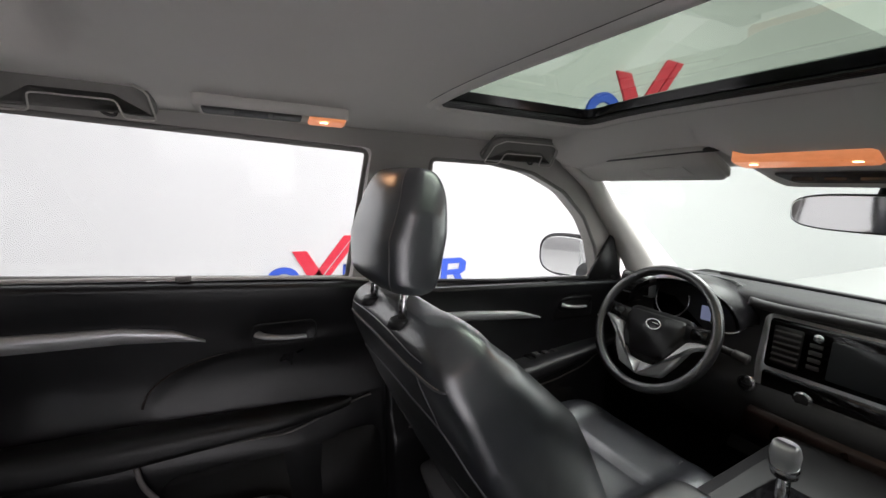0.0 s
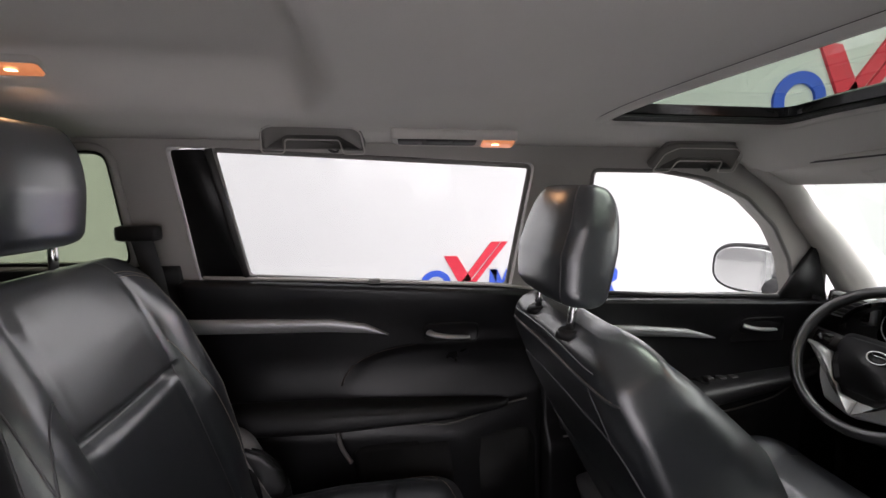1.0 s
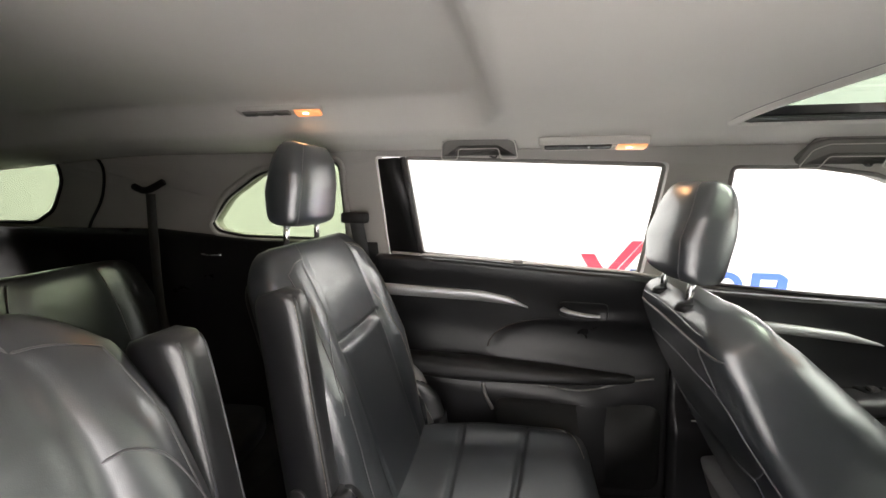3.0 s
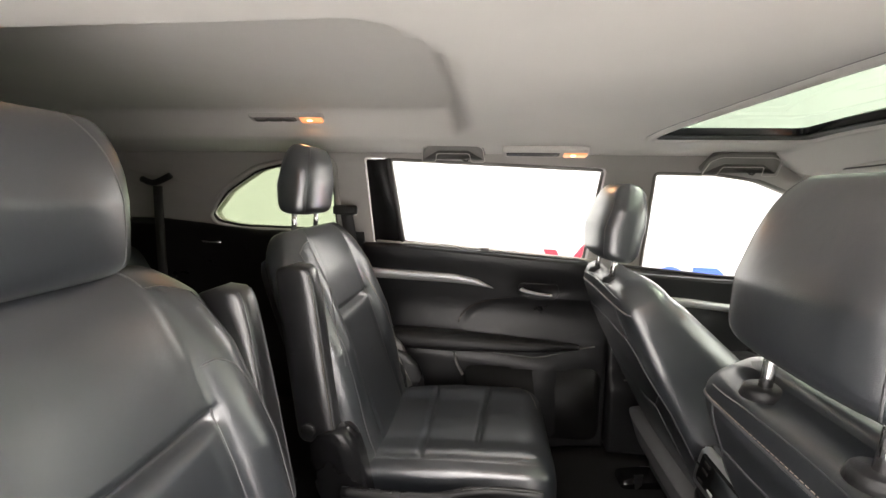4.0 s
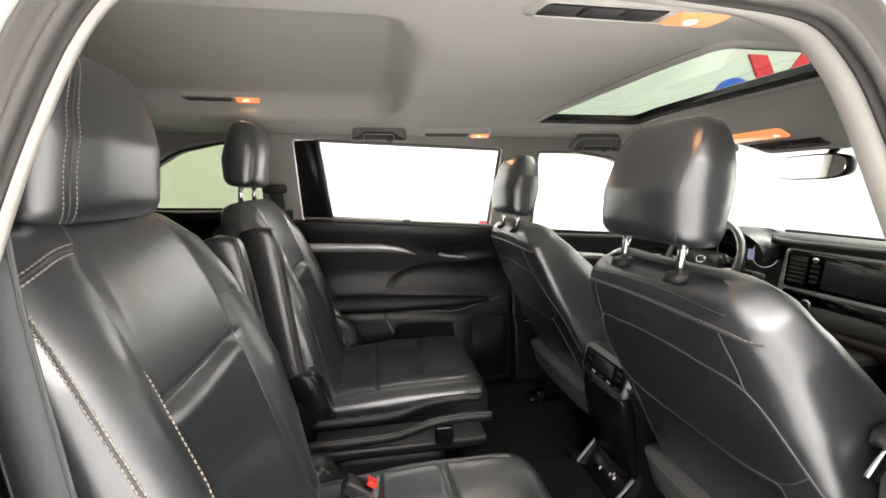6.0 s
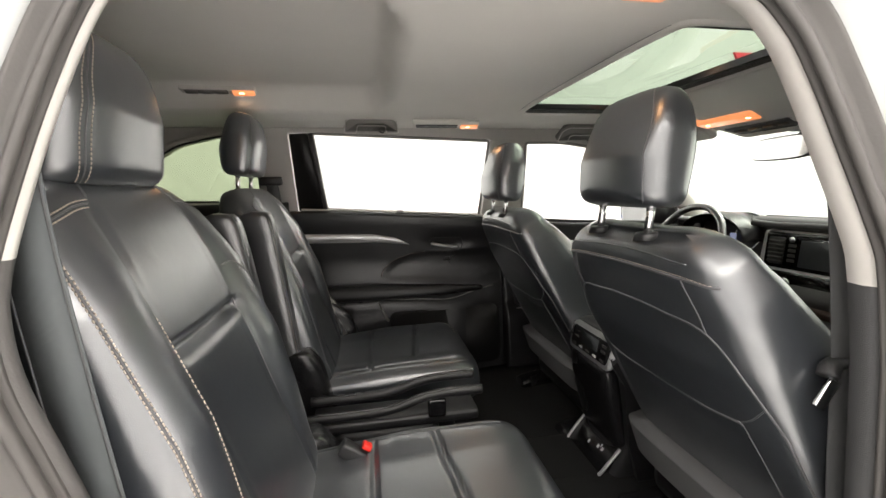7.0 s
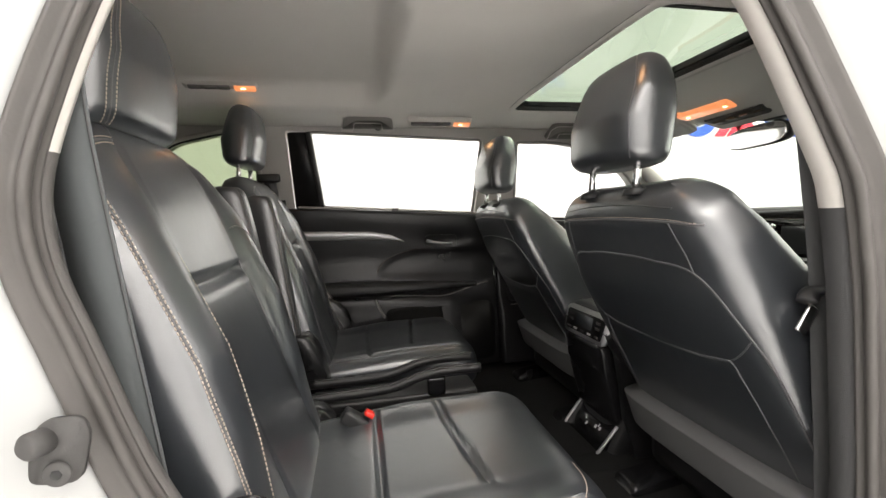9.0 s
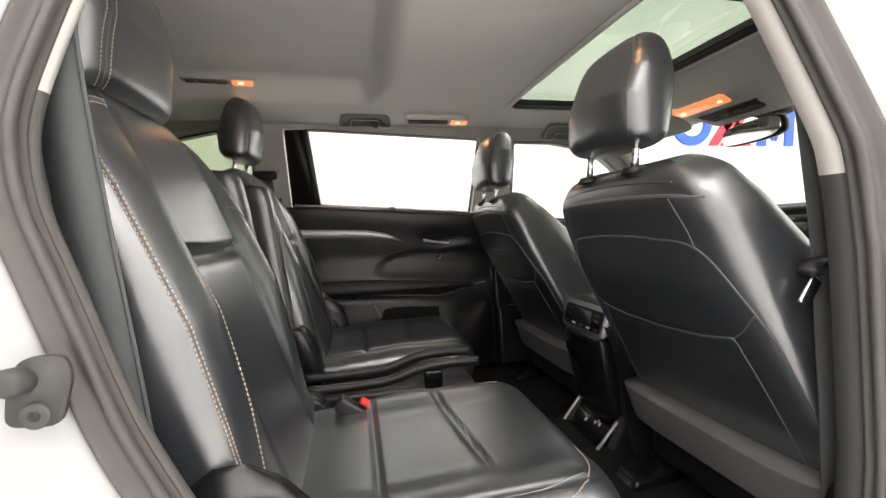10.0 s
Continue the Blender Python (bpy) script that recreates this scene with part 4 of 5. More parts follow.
# ---- seats ----
def headrest(cx, y, z0, z1, lean, parent, w=0.135, post_base=None, stitched=False, posts=True, d=0.055, side=1):
    mid = V(cx, y, z0)
    top = V(cx, y + lean, z1)
    pad = Pad(mid, top, (0, 1, 0), lerpf((0, w * 1.0), (0.3, w), (0.65, w * 0.97), (1, w * 0.82)), lerpf((0, d), (0.5, d * 1.1), (1, d * 0.8)), lerpf((0, d * 0.9), (0.4, d * 1.15), (1, d * 0.7)), n=3.0, r0=0.17, r1=0.30)
    hr = part("headrest", pad.mesh(56, 40), LEATHER, parent)
    for u in (-1, 1):
        a = 0.74 if stitched else 0.86
        line = [(u * a, 0.03), (u * (a - 0.01), 0.4), (u * (a - 0.10 if stitched else 0.84), 0.75), (u * (a - 0.26 if stitched else 0.77), 0.97)]
        seam(pad, line, hr, True, 0.0012)
        seam(pad, line, hr, False, 0.0012)
        if stitched and u > 0:
            for du in (-0.05, 0.05):
                stitches(pad, [(p[0] + du, p[1]) for p in line], hr, True, length=0.0036, gap=0.0018, r=0.0008)
    if post_base:
        for sx in (-0.074, 0.074):
            b, t = V(cx + sx, post_base[0], post_base[1]), V(cx + sx, y + 0.004, z0 + 0.03)
            part("headrest_post", tube([b - V(0, 0, 0.02), t], 0.0072, 12), CHROME, parent, "chrome post")
            part("post_guide", disc(b - V(0, 0, 0.012), (0, -0.1, 1), 0.023, 0.012, 24, r2=0.019), PLASTIC, parent)
    return pad


def second_row(sgn, label, group):
    cx = 0.415 if sgn > 0 else -0.375
    root = thing("second_row_seat", label, "car seat", group)
    # backrest
    top_c, foot_c = V(cx, -0.875, 1.245), V(cx, -0.635, 0.60)
    fold = 0.625
    thread = 0.0010 if sgn > 0 else 0.0006
    back = Pad(foot_c, top_c, (0, 1, 0.4), lerpf((0, 0.235), (0.2, 0.245), (0.5, 0.252), (0.75, 0.25), (0.9, 0.240 if sgn < 0 else 0.232), (1, 0.215 if sgn < 0 else 0.185)),
               lerpf((0, 0.05), (0.4, 0.055), (0.8, 0.06), (1, 0.055)), lerpf((0, 0.07), (0.7, 0.07), (1, 0.05)), n=3.4,
               bolster=lerpf((0, 0.0), (0.14, 0.008), (0.32, 0.032), (0.5, 0.048), (0.75, 0.035), (0.95, 0.0)), r0=0.10, r1=0.15, wing=0.004 if sgn > 0 else -0.012,
               grooves=[("f", "v", lambda u: fold + 0.03 * u * u, -0.50, 0.50, 0.022, 0.012), ("f", "u", lambda v: 0.53 + 0.02 * v, 0.05, 0.93, 0.009, 0.022)])
    b = part("backrest", back.mesh(136, 132), LEATHER, root)
    for u in (-1, 1):
        edge = [(u * 0.56, 0.985), (u * 0.55, 0.93), (u * 0.54, 0.8), (u * 0.535, 0.62), (u * 0.53, 0.35), (u * 0.53, 0.08)]
        seam(back, edge, b, True, 0.0018)
        k = 0.065 if u * sgn > 0 and sgn > 0 else 0.0
        outer = [(u * (0.845 + k), 0.90), (u * (0.85 + k), 0.75), (u * (0.855 + k), 0.5), (u * (0.855 + k), 0.25), (u * (0.83 + k), 0.06)]
        seam(back, outer, b, True, 0.0016)
        for du in (-0.007, 0.007) if u * sgn > 0 else ():
            stitches(back, [(p[0] + du, p[1]) for p in outer], b, length=0.0036, gap=0.0018, r=thread)
        if u * sgn > 0:
            stitches(back, [(u * 0.545, 0.735), (u * 0.60, 0.66), (u * 0.70, 0.45), (u * 0.77, 0.25), (u * 0.82, 0.08)], b, r=thread)
        if u * sgn < 0:
            seam(back, [(u * 0.54, 0.735), (u * 0.64, 0.735), (u * 0.76, 0.69), (u * 0.86, 0.58), (u * 0.90, 0.45)], b, True, 0.0016)
        for dv in (-0.008, 0.008) if u * sgn > 0 else ():
            stitches(back, [(u * 0.56, 0.935 + dv), (u * 0.70, 0.928 + dv), (u * (0.845 + k), 0.90 + dv)], b, r=thread)
        seam(back, [(u * 0.56, 0.935), (u * 0.70, 0.928), (u * (0.845 + k), 0.90)], b, True, 0.0014)
    # cushion
    cush = Pad((cx, -0.70, 0.585), (cx, -0.125, 0.60), (0, 0, 1), lerpf((0, 0.235), (0.5, 0.25), (1, 0.245)), lerpf((0, 0.06), (0.6, 0.072), (1, 0.075)), lerpf((0, 0.10), (1, 0.09)), n=3.8,
               bolster=lerpf((0, 0.01), (0.5, 0.022), (1, 0.012)), r0=0.08, r1=0.16,
               grooves=[("f", "v", 0.38, -0.78, 0.78, 0.010, 0.008), ("f", "v", lambda u: 0.665 + 0.05 * u * sgn, -0.78, 0.46, 0.013, 0.008), ("f", "u", 0.82, 0.05, 0.92, 0.007, 0.014)])
    c = part("seat_cushion", cush.mesh(136, 120), LEATHER, root)
    for u in (-1, 1):
        seam(cush, [(u * 0.82, 0.06), (u * 0.82, 0.4), (u * 0.82, 0.75), (u * 0.78, 0.9)], c, True, 0.0014, LEATHER)
        if u * sgn > 0:
            stitches(cush, [(u * 0.955, 0.72), (u * 0.90, 0.84), (u * 0.78, 0.915), (u * 0.60, 0.95), (u * 0.40, 0.962)], c, r=thread)
    # base and outer side shield
    part("seat_base", box((cx, -0.43, 0.475), (0.40, 0.44, 0.17), 0.03), PLASTIC, root)
    for k, (yy, xx) in enumerate(((-0.62, 0.17), (-0.62, -0.17), (-0.24, 0.17), (-0.24, -0.17))):
        part("leg", box((cx + xx, yy, 0.39), (0.035, 0.05, 0.06), 0.01), PLASTIC, root)
    outx = cx + sgn * (0.300 if sgn > 0 else 0.268)
    sh = part("side_shield", Pad((outx - sgn * 0.04, -0.635, 0.48), (outx - sgn * 0.05, -0.655, 0.79), (sgn, 0, 0), lerpf((0, 0.11), (0.6, 0.104), (0.8, 0.088), (0.92, 0.060), (1, 0.020)), lerpf((0, 0.050), (0.6, 0.046), (0.9, 0.030), (1, 0.008)), lerpf((0, 0.03), (1, 0.02)), n=2.2, r0=0.08, r1=0.3).mesh(48, 40), GLOSSPL, root, "glossy black hinge cover")
    part("side_skirt", prism(round_poly([(-0.60, 0.60), (-0.30, 0.59), (-0.16, 0.57), (-0.16, 0.50), (-0.60, 0.47)], 0.02, 4), lambda y, z, t: V(outx + sgn * (t - 0.055), y, z), 0.0, 0.035, 0.010, 3), PLASTIC, root)
    if sgn > 0:
        part("recline_lever", tube(smooth_line([(outx + sgn * 0.02, -0.66, 0.70), (outx + sgn * 0.035, -0.62, 0.715), (outx + sgn * 0.035, -0.55, 0.70)], 5), 0.008, 8), GREYPL, sh)
    # back shell
    part("back_shell", Pad(foot_c + V(0, -0.045, 0.04), top_c + V(0, -0.042, -0.06), (0, -1, -0.4), lerpf((0, 0.22), (0.5, 0.24), (1, 0.18)), lerpf((0, 0.04), (1, 0.04)), lerpf((0, 0.02), (1, 0.02)), n=4).mesh(40, 24), PLASTIC, root)
    # raised inner armrest with a rounded hinge cover
    ax = 0.140 if sgn > 0 else -0.113
    arm = Pad((ax, -0.735, 0.735), (ax, -0.785, 1.185) if sgn < 0 else (ax, -0.80, 1.19), (0, 1, 0.1), lerpf((0, 0.033), (0.5, 0.035), (1, 0.031)), lerpf((0, 0.055), (0.8, 0.05), (1, 0.045)), lerpf((0, 0.05), (1, 0.05)), n=3.2, r0=0.08, r1=0.09)
    a = part("armrest", arm.mesh(40, 40), LEATHER2, root, "raised black armrest")
    for u in (-0.62, 0.62):
        seam(arm, [(u, 0.04), (u, 0.5), (u, 0.97)], a, True, 0.002)
    stitches(arm, [(-sgn * 0.75, 0.05), (-sgn * 0.75, 0.95)], a)
    hy, hz = (-0.655, 0.66) if sgn > 0 else (-0.70, 0.775)
    hinge = Pad((ax + sgn * 0.004, hy + 0.055, 0.47), (ax + sgn * 0.004, hy, hz), (0, 1, 0.2), lerpf((0, 0.040), (1, 0.046)), lerpf((0, 0.070), (0.7, 0.066), (1, 0.052)), lerpf((0, 0.08), (1, 0.07)), n=2.8, r0=0.1, r1=0.24)
    part("hinge_cover", hinge.mesh(36, 28), GLOSSPL, root)
    part("hinge_cap", disc((ax - sgn * 0.034, -0.75, 0.775), (-sgn, 0, 0), 0.018, 0.008), PLASTIC, root)
    # buckle on one seat, pale outer hinge cover on the other
    if sgn < 0:
        part("outer_cover", prism(round_poly([(-0.690, 0.774), (-0.663, 0.824), (-0.631, 0.797), (-0.562, 0.652), (-0.61, 0.626), (-0.667, 0.70)], 0.016, 4),
                                  lambda y, z, t: V(-0.630 + t, y, z), 0.0, 0.055, 0.014, 3), MIDTRIM, root, "grey plastic hinge cover")
        return root, back
    bx = cx - sgn * 0.16
    m = Matrix.Rotation(radians(-35), 4, "X")
    bk = part("buckle", box((bx, -0.525, 0.662), (0.034, 0.075, 0.03), 0.006, m=m), PLASTIC, root)
    part("button", box((bx, -0.499, 0.676), (0.022, 0.022, 0.012), 0.004, m=m), RED, bk, "red release button")
    return root, back


rseat, rback = second_row(1, "black leather second-row seat with tan double stitching", "second-row seats")
headrest(0.422, -0.870, 1.243, 1.455, 0.012, rseat, 0.136, None, True, d=0.062)
lseat, lback = second_row(-1, "black leather second-row seat with its headrest raised", "second-row seats")
headrest(-0.358, -0.868, 1.29, 1.485, 0.02, lseat, 0.106, (-0.872, 1.235), False, d=0.055)


def front_seat(sgn, label):
    cx = 0.415 if sgn > 0 else -0.36
    root = thing("front_seat", label, "car seat", "front seats")
    top_c, foot_c = V(cx, 0.016, 1.155 if sgn < 0 else 1.149), V(cx, 0.325, 0.56)
    back = Pad(foot_c, top_c, (0, 1, 0.4), lerpf((0, 0.258), (0.25, 0.260), (0.5, 0.257), (0.7, 0.254 if sgn < 0 else 0.250), (0.85, 0.244 if sgn < 0 else 0.237), (0.94, 0.226 if sgn < 0 else 0.215), (1, 0.196 if sgn < 0 else 0.184)),
               lerpf((0, 0.075), (0.5, 0.082), (0.85, 0.068), (1, 0.05)) if sgn < 0 else lerpf((0, 0.06), (0.5, 0.05), (1, 0.045)), lerpf((0, 0.065), (0.3, 0.07), (0.7, 0.074), (0.92, 0.062), (1, 0.05)), n=4.6,
               bolster=lerpf((0, 0.03), (0.3, 0.08), (0.6, 0.08), (0.9, 0.01)), r0=0.08, r1=0.12,
               grooves=[("b", "v", lambda u: 0.545 - 0.033 * (1 - u * u), -0.68, 0.68, 0.006, 0.010), ("f", "u", 0.5, 0.05, 0.9, 0.008, 0.03)])
    b = part("backrest", back.mesh(88, 72), LEATHER, root)
    seam(back, [(-0.97, 0.915), (-0.7, 0.935), (0, 0.942), (0.7, 0.935), (0.97, 0.915)], b, False, 0.0022)
    seam(back, [(-0.86, 0.962), (-0.5, 0.974), (0, 0.978), (0.5, 0.974), (0.86, 0.962)], b, False, 0.0016, LEATHER)
    stitches(back, [(-0.95, 0.921), (-0.7, 0.941), (0, 0.948), (0.7, 0.941), (0.95, 0.921)], b, False)
    seam(back, [(-0.95, 0.20), (-0.945, 0.45), (-0.92, 0.60), (-0.77, 0.79), (-0.4, 0.825), (0, 0.832), (0.4, 0.825), (0.77, 0.79), (0.92, 0.60), (0.945, 0.45), (0.95, 0.20)], b, False, 0.0022)
    for u in (-1, 1):
        seam(back, [(u * 0.745, 0.93), (u * 0.745, 0.80)], b, False, 0.0014)
        seam(back, [(u * 0.70, 0.545), (u * 0.80, 0.575), (u * 0.905, 0.62)], b, False, 0.0014)
        seam(back, [(u * 0.70, 0.545), (u * 0.74, 0.42), (u * 0.79, 0.13)], b, False, 0.0016)
    seam(back, [(-0.70, 0.545), (-0.3, 0.520), (0, 0.512), (0.3, 0.520), (0.70, 0.545)], b, False, 0.0026)
    kick = Pad(V(cx, 0.236, 0.525), V(cx, 0.216, 0.628), (0, -1, -0.3), lerpf((0, 0.235), (1, 0.246)), lerpf((0, 0.03), (1, 0.045)), lerpf((0, 0.05), (1, 0.05)), n=4.5, r0=0.1, r1=0.05)
    part("kick_panel", kick.mesh(48, 20), KICKM, root, "grey plastic lower back panel")
    cush = Pad((cx, 0.22, 0.60), (cx, 0.79, 0.635), (0, -0.05, 1), lerpf((0, 0.235), (1, 0.255)), lerpf((0, 0.05), (1, 0.075)), lerpf((0, 0.10), (1, 0.09)), n=3.8,
               bolster=lerpf((0, 0.03), (0.6, 0.04), (1, 0.01)), r0=0.08, r1=0.16, grooves=[("f", "v", 0.3, -0.5, 0.5, 0.012, 0.014), ("f", "v", 0.68, -0.5, 0.5, 0.014, 0.014), ("f", "u", 0.54, 0.05, 0.92, 0.010, 0.03)])
    c = part("seat_cushion", cush.mesh(64, 40), LEATHER, root)
    for u in (-1, 1):
        seam(cush, [(u * 0.53, 0.06), (u * 0.54, 0.4), (u * 0.54, 0.75), (u * 0.50, 0.92)], c, True, 0.0022)
    part("seat_base", box((cx, 0.48, 0.48), (0.44, 0.46, 0.12), 0.03), PLASTIC, root)
    for xx in (-0.2, 0.2):
        part("rail", box((cx + xx, 0.50, 0.388), (0.03, 0.52, 0.03), 0.008), PLASTIC, root)
        cover = part("rail_cover", Pad((cx + xx + 0.01, 0.150, 0.375), (cx + xx + 0.01, 0.40, 0.392), (0, 0, 1), lerpf((0, 0.044), (0.5, 0.040), (1, 0.03)), lerpf((0, 0.020), (0.4, 0.034), (1, 0.03)), lerpf((0, 0.01), (1, 0.01)), n=3.6, r0=0.12, r1=0.1).mesh(32, 24), GLOSSPL, root, "black plastic rail end cover")
        part("bracket", tube(smooth_line([(cx + xx - 0.055, 0.33, 0.385), (cx + xx - 0.05, 0.325, 0.425), (cx + xx - 0.02, 0.32, 0.432), (cx + xx + 0.01, 0.325, 0.425)], 4), 0.006, 8), CHROME, root, "bare metal rail bracket")
    headrest(cx - (0.011 if sgn > 0 else 0), 0.005, 1.188, 1.390, 0.03, root, 0.117, (0.0, 1.147), False, d=0.058)
    return root, back


pseat, pback = front_seat(1, "black leather front passenger seat with pocket and stitched seams")
dseat, dback = front_seat(-1, "black leather driver's seat behind the steering wheel")

# third-row bench, split in two
for cx in (-0.36, 0.36):
    tr = thing("third_row_seat", "black leather third-row seat with its backrest up", "car seat", "third-row seats")
    pb = Pad((cx, -1.55, 0.62), (cx, -1.70, 1.14), (0, 1, 0.3), lerpf((0, 0.30), (0.7, 0.30), (1, 0.26)), lerpf((0, 0.05), (1, 0.05)), lerpf((0, 0.06), (1, 0.05)), n=3.6, bolster=lerpf((0, 0.02), (1, 0.01)), r0=0.1, r1=0.14, grooves=[("f", "u", 0.5, 0.05, 0.95, 0.010, 0.04)])
    b = part("backrest", pb.mesh(56, 40), LEATHER, tr)
    for u in (-1, 1):
        seam(pb, [(u * 0.5, 0.06), (u * 0.5, 0.5), (u * 0.46, 0.95)], b)
    pc = Pad((cx, -1.62, 0.57), (cx, -1.18, 0.59), (0, 0, 1), lerpf((0, 0.29), (1, 0.29)), lerpf((0, 0.05), (1, 0.05)), lerpf((0, 0.11), (1, 0.10)), n=3.8, r0=0.1, r1=0.15)
    part("seat_cushion", pc.mesh(48, 28), LEATHER, tr)

# little tray table between the second-row seats
tray = thing("centre_tray", "black folding tray table with curved arms between the seats", "tray table")
for xx in (-0.055, 0.045):
    arm = smooth_line([(xx, -0.66, 0.634), (xx, -0.52, 0.635), (xx, -0.43, 0.641), (xx, -0.35, 0.664), (xx, -0.28, 0.672), (xx, -0.18, 0.672)], 6)
    part("arm", tube(arm, 0.011, 10, flat=1.2), PLASTIC, tray, "black curved arm")
    part("arm_edge", tube([p + V(0, 0, 0.010) for p in arm], 0.005, 8), GLOSSPL, tray)
part("tray_bed", box((-0.005, -0.42, 0.60), (0.11, 0.46, 0.03), 0.01), PLASTIC, tray)
part("latch", box((0.045, -0.31, 0.635), (0.03, 0.05, 0.05), 0.006), GLOSSBLACK, tray)
part("stand", box((-0.005, -0.45, 0.49), (0.09, 0.30, 0.20), 0.03), PLASTIC, tray)

# ---- front centre console ----
con = thing("centre_console", "black centre console with rear climate panel and gear lever", "centre console")
prof = [(0.165, 0.76), (0.20, 0.785), (0.30, 0.79), (0.52, 0.785), (0.56, 0.75), (0.95, 0.78)]
rings = []
for x in (-0.135, -0.125, -0.10, 0.10, 0.125, 0.135):
    k = 0.02 if abs(x) > 0.13 else (0.006 if abs(x) > 0.12 else 0)
    rings.append([V(x, y, z - k) for y, z in prof] + [V(x, 1.1, 0.78 - k), V(x, 1.1, 0.38), V(x, 0.26, 0.38), V(x, 0.225, 0.50), V(x, 0.205, 0.68)])
part("body", loft(rings), PLASTIC, con, smooth=False)
part("lid", Pad((0, 0.19, 0.785), (0, 0.53, 0.79), (0, 0, 1), lerpf((0, 0.122), (1, 0.122)), lerpf((0, 0.03), (1, 0.03)), lerpf((0, 0.02), (1, 0.02)), n=4, r0=0.1, r1=0.1).mesh(40, 24), LEATHER2, con, "padded leather armrest lid")
cp = lambda a, b, t: V(a + 0.012, 0.182 + b * 0.25 - t, 0.762 + b)
part("rear_cover", Pad((0.014, 0.215, 0.47), (0.014, 0.172, 0.722), (0, -1, -0.15), lerpf((0, 0.100), (0.6, 0.106), (1, 0.104)), lerpf((0, 0.012), (0.7, 0.03), (1, 0.022)), lerpf((0, 0.03), (1, 0.03)), n=4.2, r0=0.08, r1=0.10).mesh(48, 36), GLOSSPL, con, "smooth black rear console cover")
hv = part("climate_panel", prism(round_poly([(-0.115, -0.045), (0.112, -0.045), (0.122, 0.04), (-0.122, 0.04)], 0.02), cp, 0.0, 0.014, 0.004), PANELRIM, con, "satin grey climate panel frame")
part("panel_face", prism(round_poly([(-0.10, -0.032), (0.098, -0.032), (0.106, 0.03), (-0.106, 0.03)], 0.012), cp, 0.0135, 0.0165, 0.002), mat("matt_black_panel", (0.004, 0.004, 0.005), 0.5, vary=0.1, spec=0.25), hv)
part("panel_display", prism(round_poly([(-0.045, -0.012), (0.045, -0.012), (0.045, 0.024), (-0.045, 0.024)], 0.004), cp, 0.0163, 0.0175), mat("dim_climate_display", (0.10, 0.11, 0.12), 0.25, vary=0.1), hv)
for k in range(5):
    part("button", box(cp(-0.078 + 0.039 * k, -0.024, 0.0175), (0.018, 0.003, 0.007), 0.0012), WHITEMARK if k % 2 else GREYPL, hv)
for s in (-1, 1):
    for k in range(2):
        part("button", box(cp(s * 0.075, 0.0 + 0.016 * k, 0.0175), (0.022, 0.003, 0.008), 0.0012), GREYPL, hv)
fo = part("console_foot", Pad((0.01, 0.235, 0.33), (0.01, 0.245, 0.50), (0, -1, 0), lerpf((0, 0.105), (1, 0.115)), lerpf((0, 0.07), (0.3, 0.075), (1, 0.02)), lerpf((0, 0.05), (1, 0.05)), n=3.6, r0=0.2, r1=0.1).mesh(40, 24), PLASTIC, con)
sp3 = lambda a, b, t: V(0.008 + a, 0.222 - 0.066 * b - 0.8 * t, 0.463 - 0.081 * b + 0.6 * t)
sk = part("socket_panel", prism(round_poly([(-0.098, -0.05), (0.098, -0.05), (0.094, 0.9), (0.06, 1.04), (-0.06, 1.04), (-0.094, 0.9)], 0.02), sp3, -0.03, 0.012, 0.004), GLOSSPL, con, "glossy black socket panel")
for sx in (-1, 1):
    part("panel_edge", tube(smooth_line([sp3(sx * 0.100, -0.02, 0.010), sp3(sx * 0.099, 0.5, 0.012), sp3(sx * 0.095, 0.9, 0.012), sp3(sx * 0.07, 1.03, 0.008)], 6), 0.0055, 8, flat=0.8), PANELRIM, sk, "satin grey edge")
for a, b, w in ((0.030, 0.36, 0.008), (0.050, 0.34, 0.008), (-0.012, 0.46, 0.007), (0.040, 0.28, 0.004)):
    part("socket_mark", prism([(a - w / 2, b - 0.05), (a + w / 2, b - 0.05), (a + w / 2, b + 0.05), (a - w / 2, b + 0.05)], sp3, 0.012, 0.0128), WHITEMARK, sk, smooth=False)
gl = part("gear_lever", tube([(0.01, 0.64, 0.75), (0.01, 0.622, 0.885)], 0.011, 12), CHROME, con, "chrome gear lever")
part("knob_ring", disc((0.01, 0.624, 0.872), (0, -0.2, 1), 0.021, 0.022, 20, r2=0.023), CHROME, gl)
part("gear_knob", Pad((0.01, 0.622, 0.875), (0.01, 0.612, 0.935), (0, 1, 0), lerpf((0, 0.018), (0.6, 0.023), (1, 0.020)), lerpf((0, 0.018), (0.6, 0.025), (1, 0.020)), lerpf((0, 0.018), (0.6, 0.024), (1, 0.020)), n=2.2, r0=0.1, r1=0.35).mesh(24, 16), SILVER, gl)
part("gear_gate", box((0.0, 0.66, 0.768), (0.11, 0.20, 0.02), 0.008), GLOSSBLACK, con)

# ---- dashboard ----
dash = thing("dashboard", "black dashboard with silver-framed centre stack and vents", "dashboard")
sec = [(1.62, 1.045), (1.45, 1.066), (1.20, 1.094), (1.08, 1.098), (1.05, 1.088), (1.045, 1.065), (1.07, 1.03), (1.06, 0.93), (1.05, 0.88), (1.0, 0.86), (0.985, 0.82), (1.02, 0.74), (1.15, 0.62), (1.30, 0.60), (1.62, 0.60)]
rings = []
for k in range(41):
    x = -0.73 + 1.46 * k / 40
    drop = 0.02 * (abs(x) / 0.73) ** 3
    bulge = 0.012 * math.exp(-((x - 0.0) / 0.3) ** 2)
    rings.append([V(x, y - (bulge if y < 1.2 else 0) + 0.03 * (abs(x) / 0.73) ** 2, z - drop) for y, z in sec])
